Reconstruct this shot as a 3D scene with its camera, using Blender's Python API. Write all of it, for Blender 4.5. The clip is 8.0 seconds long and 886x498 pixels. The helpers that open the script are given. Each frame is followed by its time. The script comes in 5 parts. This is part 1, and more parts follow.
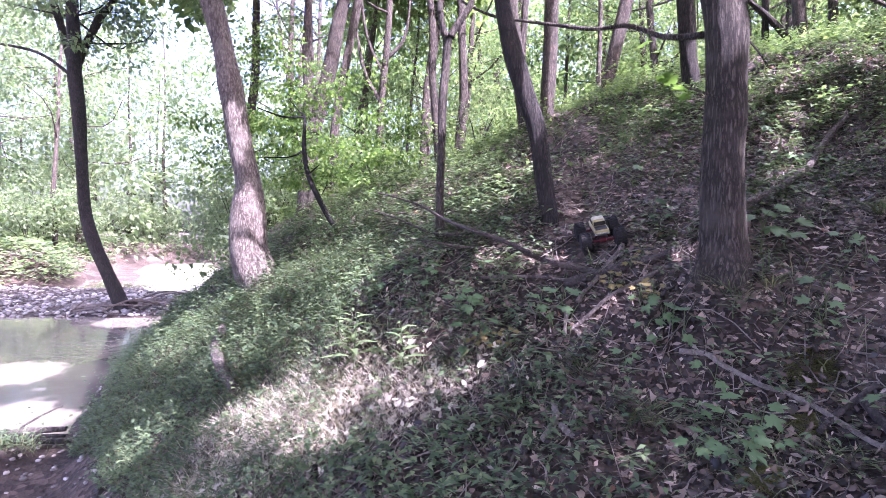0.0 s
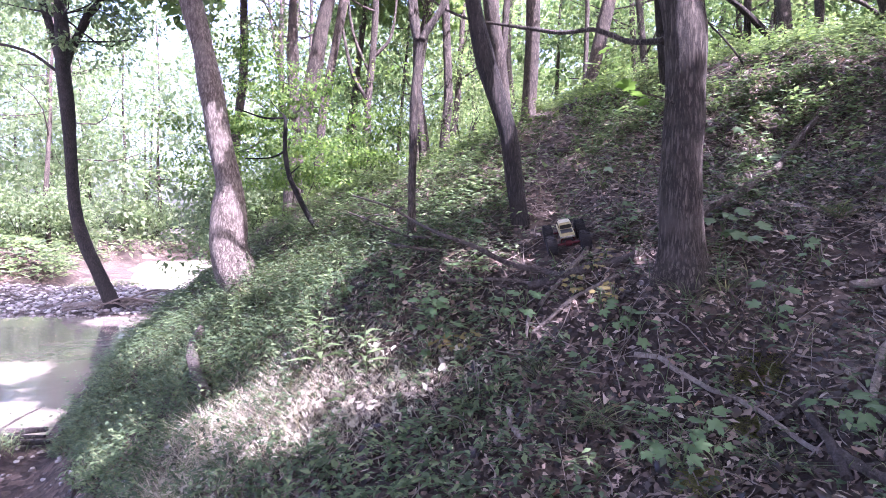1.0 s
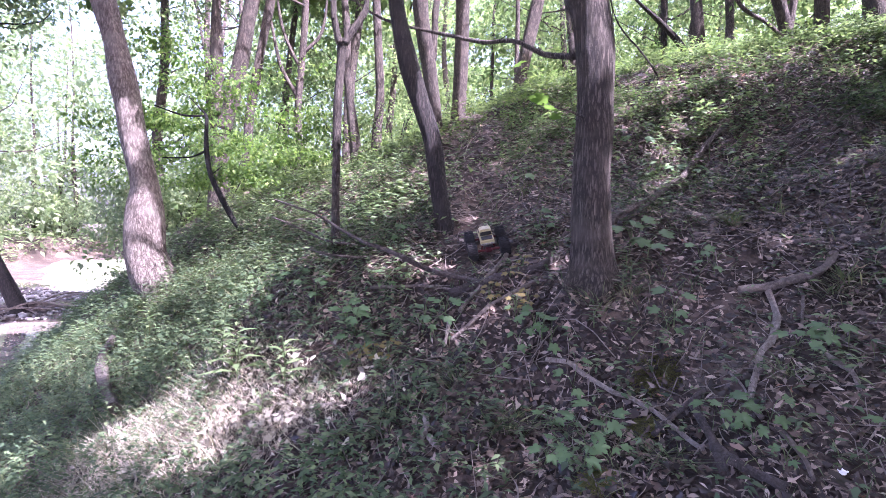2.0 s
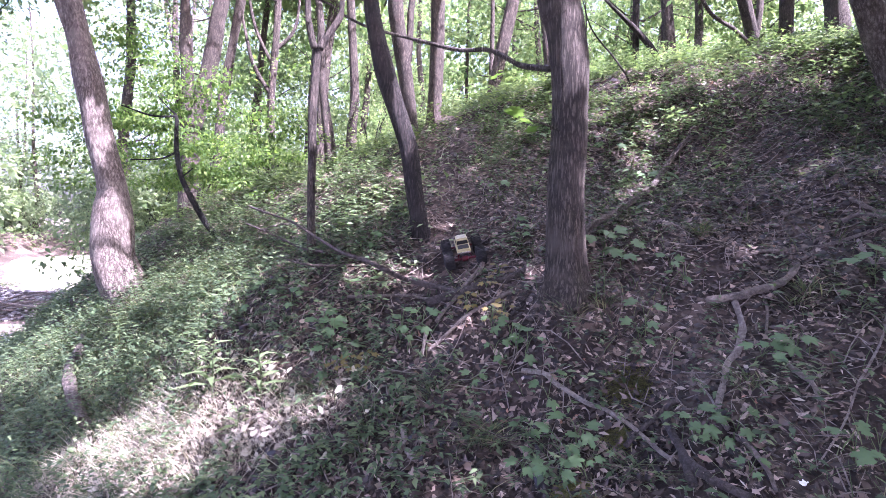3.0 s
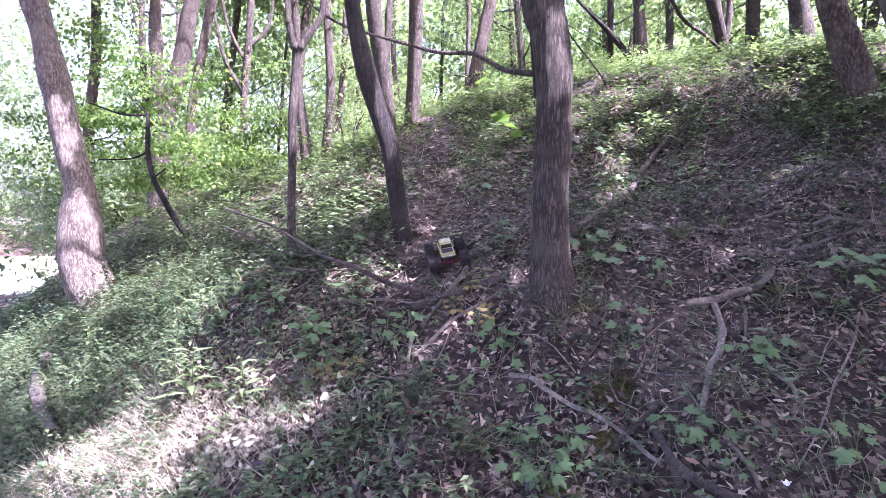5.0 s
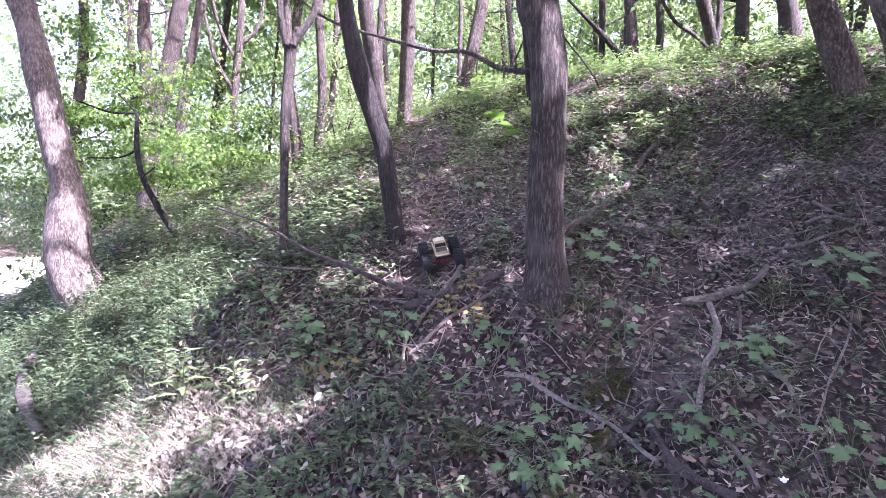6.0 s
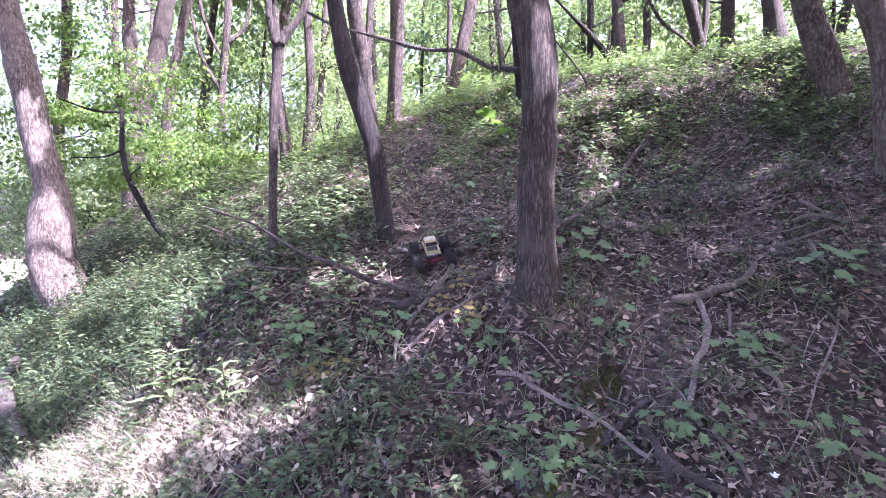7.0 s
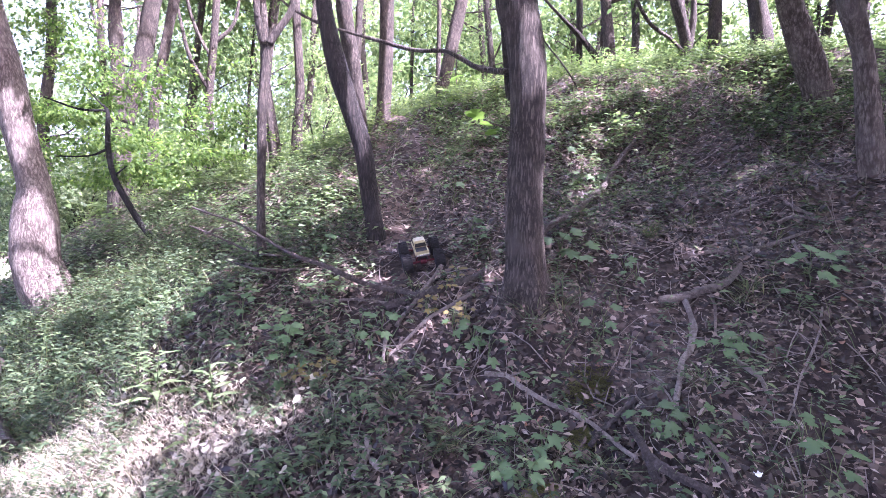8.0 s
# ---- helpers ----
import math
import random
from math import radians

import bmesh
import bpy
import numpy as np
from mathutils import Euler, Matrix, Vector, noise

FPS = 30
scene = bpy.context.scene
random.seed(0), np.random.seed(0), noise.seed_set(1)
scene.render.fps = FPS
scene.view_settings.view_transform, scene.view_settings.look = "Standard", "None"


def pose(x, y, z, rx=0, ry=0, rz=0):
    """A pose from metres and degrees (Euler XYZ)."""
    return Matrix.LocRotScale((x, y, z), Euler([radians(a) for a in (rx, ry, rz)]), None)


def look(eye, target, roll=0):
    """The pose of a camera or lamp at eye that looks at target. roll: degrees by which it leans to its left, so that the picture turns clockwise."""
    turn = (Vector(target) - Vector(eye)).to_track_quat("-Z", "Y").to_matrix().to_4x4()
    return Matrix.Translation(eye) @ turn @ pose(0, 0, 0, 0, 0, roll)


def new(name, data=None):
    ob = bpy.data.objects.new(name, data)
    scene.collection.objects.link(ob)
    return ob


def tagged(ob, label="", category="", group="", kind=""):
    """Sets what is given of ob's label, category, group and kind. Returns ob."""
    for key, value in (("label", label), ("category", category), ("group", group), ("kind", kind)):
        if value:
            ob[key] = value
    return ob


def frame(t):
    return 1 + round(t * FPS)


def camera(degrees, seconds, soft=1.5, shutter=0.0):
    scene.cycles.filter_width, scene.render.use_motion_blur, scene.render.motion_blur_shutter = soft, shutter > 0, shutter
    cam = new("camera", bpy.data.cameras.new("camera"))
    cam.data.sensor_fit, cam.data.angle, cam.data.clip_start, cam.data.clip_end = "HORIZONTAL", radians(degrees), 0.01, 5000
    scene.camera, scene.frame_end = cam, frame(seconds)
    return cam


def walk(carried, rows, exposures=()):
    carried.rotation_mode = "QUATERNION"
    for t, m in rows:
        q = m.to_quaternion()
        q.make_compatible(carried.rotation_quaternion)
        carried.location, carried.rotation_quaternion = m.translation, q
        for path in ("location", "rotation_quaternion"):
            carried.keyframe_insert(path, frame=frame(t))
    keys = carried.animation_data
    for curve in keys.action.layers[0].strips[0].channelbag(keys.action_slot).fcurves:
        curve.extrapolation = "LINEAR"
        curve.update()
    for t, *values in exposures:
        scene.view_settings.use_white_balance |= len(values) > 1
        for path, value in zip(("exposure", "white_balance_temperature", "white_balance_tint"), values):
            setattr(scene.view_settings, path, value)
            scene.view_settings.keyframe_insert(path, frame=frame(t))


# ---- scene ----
cam = camera(80.0, 8.0, soft=0.85)
PATH = [
    (0.0, 0.061, -0.127, 2.186, 88.27, -0.17, 0.21),
    (0.5, 0.171, -0.141, 2.212, 88.06, -0.08, 0.06),
    (1.0, 0.283, -0.162, 2.243, 87.79, 0.00, 0.03),
    (1.5, 0.371, -0.175, 2.280, 87.56, -0.06, -3.36),
    (2.0, 0.413, -0.190, 2.330, 87.25, 0.02, -6.43),
    (3.5, 0.374, -0.201, 2.474, 86.43, -0.10, -9.88),
    (4.0, 0.342, -0.197, 2.480, 86.43, -0.10, -10.65),
    (4.5, 0.324, -0.185, 2.483, 86.40, -0.06, -11.54),
    (6.0, 0.301, -0.145, 2.460, 86.58, -0.07, -13.10),
    (6.5, 0.275, -0.131, 2.454, 86.62, -0.02, -13.88),
    (7.0, 0.288, -0.129, 2.449, 86.64, 0.06, -14.33),
    (7.5, 0.299, -0.137, 2.457, 86.58, -0.01, -14.75),
    (8.0, 0.296, -0.134, 2.461, 86.55, -0.03, -15.39),
]
walk(cam, [(t, pose(*p)) for t, *p in PATH], exposures=[(0.0, 3.22, 5520, 47), (2.2, 3.28, 5520, 47), (3.4, 3.44, 5520, 47), (8.0, 3.55, 5520, 48)])

# ---- light ----
TO_SUN = Vector((0.56, -0.46, 0.92)).normalized()
world = bpy.data.worlds.new("sky")
world.use_nodes = True
scene.world = world
wt = world.node_tree
sky = wt.nodes.new("ShaderNodeTexSky")
sky.sky_type = "NISHITA"
sky.sun_disc = False
sky.sun_elevation = math.asin(TO_SUN.z)
sky.sun_rotation = math.atan2(TO_SUN.x, TO_SUN.y)
sky.air_density, sky.dust_density, sky.ozone_density = 1.0, 7.0, 0.2
wt.nodes["Background"].inputs["Strength"].default_value = 0.15
wt.links.new(sky.outputs["Color"], wt.nodes["Background"].inputs["Color"])
sun_data = bpy.data.lights.new("sun", "SUN")
sun_data.energy, sun_data.angle, sun_data.color = 3.3, radians(0.53), (1.0, 0.95, 0.86)
sun = new("sun", sun_data)
sun.matrix_world = look(TO_SUN * 60, (0, 0, 0))

rng = np.random.default_rng(7)


# ---- materials ----
def material(name, build):
    m = bpy.data.materials.new(name)
    m.use_nodes = True
    t = m.node_tree
    bsdf = t.nodes["Principled BSDF"]

    def node(kind, **values):
        n = t.nodes.new(kind)
        for key, value in values.items():
            n.inputs[key].default_value = value
        return n

    build(t, node, bsdf, lambda a, b: t.links.new(a, b))
    return m


def ramp(t, stops):
    n = t.nodes.new("ShaderNodeValToRGB")
    e = n.color_ramp.elements
    while len(e) < len(stops):
        e.new(0.5)
    for item, (at, colour) in zip(e, stops):
        item.position, item.color = at, (*colour, 1)
    return n


def bark_material(name, dark, light, moss=0.0, cracked=0.55, squeeze=0.16, fine=48.0):
    def build(t, node, bsdf, link):
        co = t.nodes.new("ShaderNodeTexCoord")
        squash = node("ShaderNodeMapping", Scale=(1, 1, squeeze))
        link(co.outputs["Object"], squash.inputs["Vector"])
        ridges = node("ShaderNodeTexNoise", Scale=fine, Detail=8.0, Roughness=0.75)
        link(squash.outputs["Vector"], ridges.inputs["Vector"])
        blot = node("ShaderNodeTexNoise", Scale=5.0, Detail=4.0, Roughness=0.6)
        link(co.outputs["Object"], blot.inputs["Vector"])
        plates = t.nodes.new("ShaderNodeTexVoronoi")
        plates.feature = "DISTANCE_TO_EDGE"
        plates.inputs["Scale"].default_value = fine * 0.95
        shift = node("ShaderNodeMixRGB")
        shift.blend_type = "LINEAR_LIGHT"
        shift.inputs["Fac"].default_value = 0.02
        link(squash.outputs["Vector"], shift.inputs["Color1"])
        link(ridges.outputs["Color"], shift.inputs["Color2"])
        link(shift.outputs["Color"], plates.inputs["Vector"])
        edge = ramp(t, [(0.0, [1 - cracked] * 3), (0.2, (1, 1, 1))])
        link(plates.outputs["Distance"], edge.inputs["Fac"])
        relief = node("ShaderNodeMath")
        relief.operation = "MULTIPLY"
        link(edge.outputs["Color"], relief.inputs[0])
        link(ridges.outputs["Fac"], relief.inputs[1])
        c1 = ramp(t, [(0.22, [v * 0.5 for v in dark]), (0.42, dark), (0.7, light)])
        link(relief.outputs["Value"], c1.inputs["Fac"])
        c2 = ramp(t, [(0.45, (0, 0, 0)), (0.7, (1, 1, 1))])
        link(blot.outputs["Fac"], c2.inputs["Fac"])
        mix = t.nodes.new("ShaderNodeMixRGB")
        mix.inputs["Color2"].default_value = (*[0.35 * a + 0.65 * b for a, b in zip(dark, light)], 1) if not moss else (0.11, 0.12, 0.05, 1)
        amount = node("ShaderNodeMath")
        amount.operation = "MULTIPLY"
        amount.inputs[1].default_value = 0.5 + moss
        link(c2.outputs["Color"], amount.inputs[0])
        link(amount.outputs["Value"], mix.inputs["Fac"])
        link(c1.outputs["Color"], mix.inputs["Color1"])
        link(mix.outputs["Color"], bsdf.inputs["Base Color"])
        bump = node("ShaderNodeBump", Strength=1.0, Distance=0.04)
        link(relief.outputs["Value"], bump.inputs["Height"])
        link(bump.outputs["Normal"], bsdf.inputs["Normal"])
        bsdf.inputs["Roughness"].default_value = 0.88

    return material(name, build)


def leaf_material(name, stops, through_light=0.45, gloss=0.6):
    def build(t, node, bsdf, link):
        geo = t.nodes.new("ShaderNodeNewGeometry")
        c = ramp(t, stops)
        link(geo.outputs["Random Per Island"], c.inputs["Fac"])
        co = t.nodes.new("ShaderNodeTexCoord")
        blot = node("ShaderNodeTexNoise", Scale=1.3, Detail=3.0)
        link(co.outputs["Object"], blot.inputs["Vector"])
        hue = node("ShaderNodeHueSaturation")
        lift = node("ShaderNodeMapRange")
        lift.inputs["To Min"].default_value, lift.inputs["To Max"].default_value = 0.55, 1.45
        link(blot.outputs["Fac"], lift.inputs["Value"])
        link(lift.outputs["Result"], hue.inputs["Value"])
        link(c.outputs["Color"], hue.inputs["Color"])
        link(hue.outputs["Color"], bsdf.inputs["Base Color"])
        bsdf.inputs["Roughness"].default_value = gloss
        tr = t.nodes.new("ShaderNodeBsdfTranslucent")
        warm = t.nodes.new("ShaderNodeMixRGB")
        warm.blend_type = "MULTIPLY"
        warm.inputs["Fac"].default_value = 1.0
        warm.inputs["Color2"].default_value = (1.4, 1.45, 1.0, 1)
        link(hue.outputs["Color"], warm.inputs["Color1"])
        link(warm.outputs["Color"], tr.inputs["Color"])
        mix = t.nodes.new("ShaderNodeMixShader")
        mix.inputs["Fac"].default_value = through_light
        link(bsdf.outputs["BSDF"], mix.inputs[1])
        link(tr.outputs["BSDF"], mix.inputs[2])
        link(mix.outputs["Shader"], t.nodes["Material Output"].inputs["Surface"])

    return material(name, build)


def plain_material(name, colour, rough=0.6, metal=0.0, grain=20.0, vary=0.35, bump_at=0.0):
    def build(t, node, bsdf, link):
        co = t.nodes.new("ShaderNodeTexCoord")
        n = node("ShaderNodeTexNoise", Scale=grain, Detail=5.0, Roughness=0.6)
        link(co.outputs["Object"], n.inputs["Vector"])
        c = ramp(t, [(0.3, [v * (1 - vary) for v in colour]), (0.7, [min(1, v * (1 + vary)) for v in colour])])
        link(n.outputs["Fac"], c.inputs["Fac"])
        link(c.outputs["Color"], bsdf.inputs["Base Color"])
        bsdf.inputs["Roughness"].default_value, bsdf.inputs["Metallic"].default_value = rough, metal
        if bump_at:
            b = node("ShaderNodeBump", Strength=0.6, Distance=bump_at)
            link(n.outputs["Fac"], b.inputs["Height"])
            link(b.outputs["Normal"], bsdf.inputs["Normal"])

    return material(name, build)


def soil_build(t, node, bsdf, link):
    co = t.nodes.new("ShaderNodeTexCoord")
    big = node("ShaderNodeTexNoise", Scale=0.9, Detail=5.0, Roughness=0.6)
    fine = node("ShaderNodeTexNoise", Scale=38.0, Detail=6.0, Roughness=0.7)
    flakes = node("ShaderNodeTexVoronoi", Scale=17.0)
    for n in (big, fine, flakes):
        link(co.outputs["Object"], n.inputs["Vector"])
    soil = ramp(t, [(0.3, (0.012, 0.008, 0.007)), (0.55, (0.034, 0.022, 0.018)), (0.75, (0.080, 0.054, 0.043))])
    link(fine.outputs["Fac"], soil.inputs["Fac"])
    litter = ramp(t, [(0.0, (0.020, 0.014, 0.012)), (0.5, (0.070, 0.050, 0.041)), (1.0, (0.16, 0.118, 0.096))])
    sep = t.nodes.new("ShaderNodeSeparateColor")
    link(flakes.outputs["Color"], sep.inputs["Color"])
    link(sep.outputs["Red"], litter.inputs["Fac"])
    mask = ramp(t, [(0.40, (0, 0, 0)), (0.6, (1, 1, 1))])
    link(big.outputs["Fac"], mask.inputs["Fac"])
    mix = t.nodes.new("ShaderNodeMixRGB")
    link(mask.outputs["Color"], mix.inputs["Fac"])
    link(soil.outputs["Color"], mix.inputs["Color1"])
    link(litter.outputs["Color"], mix.inputs["Color2"])
    link(mix.outputs["Color"], bsdf.inputs["Base Color"])
    bsdf.inputs["Roughness"].default_value = 0.95
    add = node("ShaderNodeMath")
    link(fine.outputs["Fac"], add.inputs[0])
    link(flakes.outputs["Distance"], add.inputs[1])
    b = node("ShaderNodeBump", Strength=0.8, Distance=0.03)
    link(add.outputs["Value"], b.inputs["Height"])
    link(b.outputs["Normal"], bsdf.inputs["Normal"])


def water_build(t, node, bsdf, link):
    co = t.nodes.new("ShaderNodeTexCoord")
    n = node("ShaderNodeTexNoise", Scale=3.0, Detail=3.0)
    link(co.outputs["Object"], n.inputs["Vector"])
    b = node("ShaderNodeBump", Strength=0.12, Distance=0.05)
    link(n.outputs["Fac"], b.inputs["Height"])
    link(b.outputs["Normal"], bsdf.inputs["Normal"])
    c = ramp(t, [(0.3, (0.15, 0.128, 0.108)), (0.7, (0.22, 0.19, 0.162))])
    big = node("ShaderNodeTexNoise", Scale=0.5, Detail=3.0)
    link(co.outputs["Object"], big.inputs["Vector"])
    link(big.outputs["Fac"], c.inputs["Fac"])
    link(c.outputs["Color"], bsdf.inputs["Base Color"])
    bsdf.inputs["Roughness"].default_value, bsdf.inputs["IOR"].default_value = 0.06, 1.33


M_SOIL = material("forest_soil", soil_build)
M_WATER = material("creek_water", water_build)
M_BARK = bark_material("bark_grey", (0.050, 0.040, 0.034), (0.155, 0.130, 0.108), 0, 0.4, 0.24)
M_BARK_DARK = bark_material("bark_dark", (0.020, 0.016, 0.015), (0.085, 0.068, 0.060), 0, 0.55, 0.18)
M_BARK_PALE = bark_material("bark_lichened", (0.070, 0.054, 0.045), (0.33, 0.29, 0.25), 0, 0.2, 0.3, 38.0)
M_BARK_MOSS = bark_material("bark_furrowed", (0.055, 0.042, 0.036), (0.235, 0.20, 0.165), 0, 0.5, 0.12, 56.0)
M_STICK = bark_material("dead_wood", (0.13, 0.106, 0.092), (0.30, 0.255, 0.23), 0, 0.1, 0.8)
M_BARK_BLACK = bark_material("bark_black", (0.005, 0.0045, 0.004), (0.016, 0.014, 0.013))
M_LOG = bark_material("log_bark", (0.06, 0.048, 0.044), (0.155, 0.13, 0.12), 0, 0.2, 0.8)
M_LIMB = bark_material("grey_limb", (0.085, 0.070, 0.060), (0.22, 0.19, 0.165), 0, 0.3, 0.5)
M_STICK_PALE = bark_material("bleached_wood", (0.19, 0.160, 0.138), (0.44, 0.385, 0.345), 0, 0.1, 0.8)
M_GREEN = leaf_material("herb_leaf", [(0.0, (0.036, 0.064, 0.032)), (0.5, (0.078, 0.124, 0.062)), (1.0, (0.155, 0.205, 0.100))], 0.3)
M_CANOPY = leaf_material("tree_leaf", [(0.0, (0.058, 0.102, 0.038)), (0.5, (0.102, 0.160, 0.058)), (1.0, (0.17, 0.23, 0.088))], 0.5)
# background leaves, lighter and duller to suggest soft distance
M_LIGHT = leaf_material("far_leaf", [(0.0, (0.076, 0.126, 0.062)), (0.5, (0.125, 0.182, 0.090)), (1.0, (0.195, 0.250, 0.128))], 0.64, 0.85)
M_SAPLING = leaf_material("sapling_leaf", [(0.0, (0.055, 0.110, 0.030)), (0.5, (0.095, 0.172, 0.045)), (1.0, (0.17, 0.25, 0.065))], 0.52)
M_WEED = leaf_material("weed_leaf", [(0.0, (0.10, 0.16, 0.075)), (0.6, (0.15, 0.215, 0.10)), (1.0, (0.20, 0.26, 0.13))], 0.4)
# palest leaves: distance haze is mixed into their colour
M_PALE = leaf_material("hazed_leaf", [(0.0, (0.090, 0.135, 0.080)), (0.5, (0.14, 0.19, 0.115)), (1.0, (0.21, 0.26, 0.17))], 0.64, 0.85)
M_MAPLE = leaf_material("maple_leaf", [(0.0, (0.055, 0.105, 0.050)), (0.6, (0.092, 0.160, 0.068)), (1.0, (0.17, 0.26, 0.075))], 0.3)
M_YELLOW = leaf_material("yellowing_leaf", [(0.0, (0.11, 0.12, 0.04)), (0.6, (0.16, 0.13, 0.045)), (1.0, (0.20, 0.13, 0.05))], 0.3)
M_LITTER = leaf_material("dead_leaf", [(0.0, (0.010, 0.0075, 0.007)), (0.48, (0.040, 0.027, 0.022)), (0.84, (0.125, 0.088, 0.070)), (0.985, (0.36, 0.28, 0.23)), (1.0, (0.22, 0.10, 0.06))], 0.12, 0.42)
M_SHRED = leaf_material("leaf_shred", [(0.0, (0.020, 0.014, 0.012)), (0.5, (0.075, 0.052, 0.042)), (0.85, (0.21, 0.16, 0.13)), (1.0, (0.42, 0.35, 0.29))], 0.1, 0.45)
M_GRASS = leaf_material("grass_blade", [(0.0, (0.060, 0.092, 0.045)), (0.6, (0.115, 0.155, 0.075)), (1.0, (0.23, 0.225, 0.13))], 0.35)

# dry straw, its colour lifted to carry part of the sun patch's glare
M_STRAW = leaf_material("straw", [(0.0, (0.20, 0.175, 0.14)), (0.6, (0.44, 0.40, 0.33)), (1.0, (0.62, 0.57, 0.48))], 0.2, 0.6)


# ---- the lie of the land ----
def smooth_max(a, b, k):
    return 0.5 * (a + b + np.sqrt((a - b) ** 2 + k * k))


def step(a, b, x):
    u = np.clip((x - a) / (b - a), 0, 1)
    return u * u * (3 - 2 * u)


def mound(x, y, cx, cy, sx, sy):
    return np.exp(-(((x - cx) / sx) ** 2) - ((y - cy) / sy) ** 2)


def height(x, y):
    """The hillside, the bench at its foot, the creek bed, the bar and the far bank."""
    x, y = np.asarray(x, float), np.asarray(y, float)
    z = 36.2 - 1.733 * np.sqrt((x - 5.51) ** 2 + (0.56 * (y - 22.13)) ** 2 + 261.6)
    z = z + 0.28 * mound(x, y, -0.2, 4.1, 0.7, 0.8) - 0.20 * mound(x, y, 1.3, 2.5, 1.1, 0.6) + 0.13 * mound(x, y, 1.6, 2.85, 0.4, 0.3) - 0.33 * mound(x, y, 3.7, 4.3, 1.4, 1.0)
    z = z + 0.34 * np.maximum(x - 3.3, 0) + 0.08 * mound(x, y, -3.9, 6.6, 1.0, 2.6)
    crest = 3.05 + 1.5 * step(-0.8, 3.6, x) + 0.03 * np.clip(x - 3.6, 0, 20)
    z = crest - smooth_max(crest - z, 0, 0.3)
    bench = 0.55 + 0.3 * np.minimum(x, 0) + 0.08 * np.maximum(x, 0) - 0.12 * np.maximum(y - 1, 0)
    z = smooth_max(z, bench, 0.25)
    bed = -0.35 + 0.42 * step(12.0, 13.8, y) - 0.25 * step(19.5, 20.5, y) * step(24, 22.5, y) * step(-10.5, -12, x)
    bed = bed + 1.6 * step(0, 2.2, -x - 0.66 * y - 0.5) * step(19.5, 22, y)
    bed = bed + 0.62 * mound(x, y, -4.4, 4.4, 1.5, 1.4)
    bed = np.maximum(bed, 1.8 * step(17.5, 21, -x) - 0.35)
    return smooth_max(z, bed, 0.12)


def rough(x, y):
    """The same with small lumps."""
    w = 0.028 * (np.sin(5.1 * x + 2.3 * y + 1.7 * np.sin(1.9 * y)) + np.sin(3.7 * y - 4.3 * x + 2.1 * np.sin(2.3 * x)))
    w = w + 0.012 * (np.sin(13.0 * x + 5.0 * y) * np.sin(11.0 * y - 7.0 * x + 1.0))
    return height(x, y) + w * step(-0.4, 0.5, height(x, y)) + 0.03 * np.sin(1.1 * x + 0.7 * y)


def slope_normal(x, y):
    e = 0.05
    n = np.stack([-(height(x + e, y) - height(x - e, y)) / (2 * e), -(height(x, y + e) - height(x, y - e)) / (2 * e), np.ones_like(np.asarray(x, float))], -1)
    return n / np.linalg.norm(n, axis=-1, keepdims=True)


# ---- builders ----
def mesh_of(name, verts, faces, mat, smooth=True):
    me = bpy.data.meshes.new(name)
    verts = np.asarray(verts, np.float32)
    if isinstance(faces, np.ndarray):
        k = faces.shape[1]
        me.vertices.add(len(verts))
        me.vertices.foreach_set("co", verts.ravel())
        me.loops.add(faces.size)
        me.loops.foreach_set("vertex_index", faces.astype(np.int32).ravel())
        me.polygons.add(len(faces))
        me.polygons.foreach_set("loop_start", np.arange(0, faces.size, k, dtype=np.int32))
        me.update(calc_edges=True)
    else:
        me.from_pydata(verts.tolist(), [], faces)
    me.polygons.foreach_set("use_smooth", np.full(len(me.polygons), smooth))
    me.materials.append(mat)
    return me


def piece(name, verts, faces, mat, parent=None, label="", smooth=True):
    ob = new(name, mesh_of(name, verts, faces, mat, smooth))
    if parent:
        ob.parent = parent
        ob.matrix_parent_inverse = Matrix.Translation(-parent.location)
    return tagged(ob, label)


def part(name, bm, mat, parent, label="", smooth=False):
    me = bpy.data.meshes.new(name)
    bm.to_mesh(me)
    bm.free()
    me.polygons.foreach_set("use_smooth", np.full(len(me.polygons), smooth))
    me.materials.append(mat)
    ob = new(name, me)
    ob.parent = parent
    return tagged(ob, label)


def thing(name, at, label, category, group=""):
    ob = new(name)
    ob.empty_display_size = 0.1
    ob.location = at
    return tagged(ob, label, category, group)


def spline(points, n):
    """A smooth line through the points, each x, y, z and radius."""
    p = np.asarray(points, float)
    if len(p) == 2:
        u = np.linspace(0, 1, n)[:, None]
        return p[0] * (1 - u) + p[1] * u
    q = np.vstack([2 * p[0] - p[1], p, 2 * p[-1] - p[-2]])
    at = np.linspace(0, len(p) - 1 - 1e-6, n)
    i = at.astype(int)
    u = (at - i)[:, None]
    a, b, c, d = q[i], q[i + 1], q[i + 2], q[i + 3]
    out = 0.5 * (2 * b + (c - a) * u + (2 * a - 5 * b + 4 * c - d) * u**2 + (3 * b - a - 3 * c + d) * u**3)
    out[:, 3] = np.maximum(out[:, 3], 0.002)
    return out


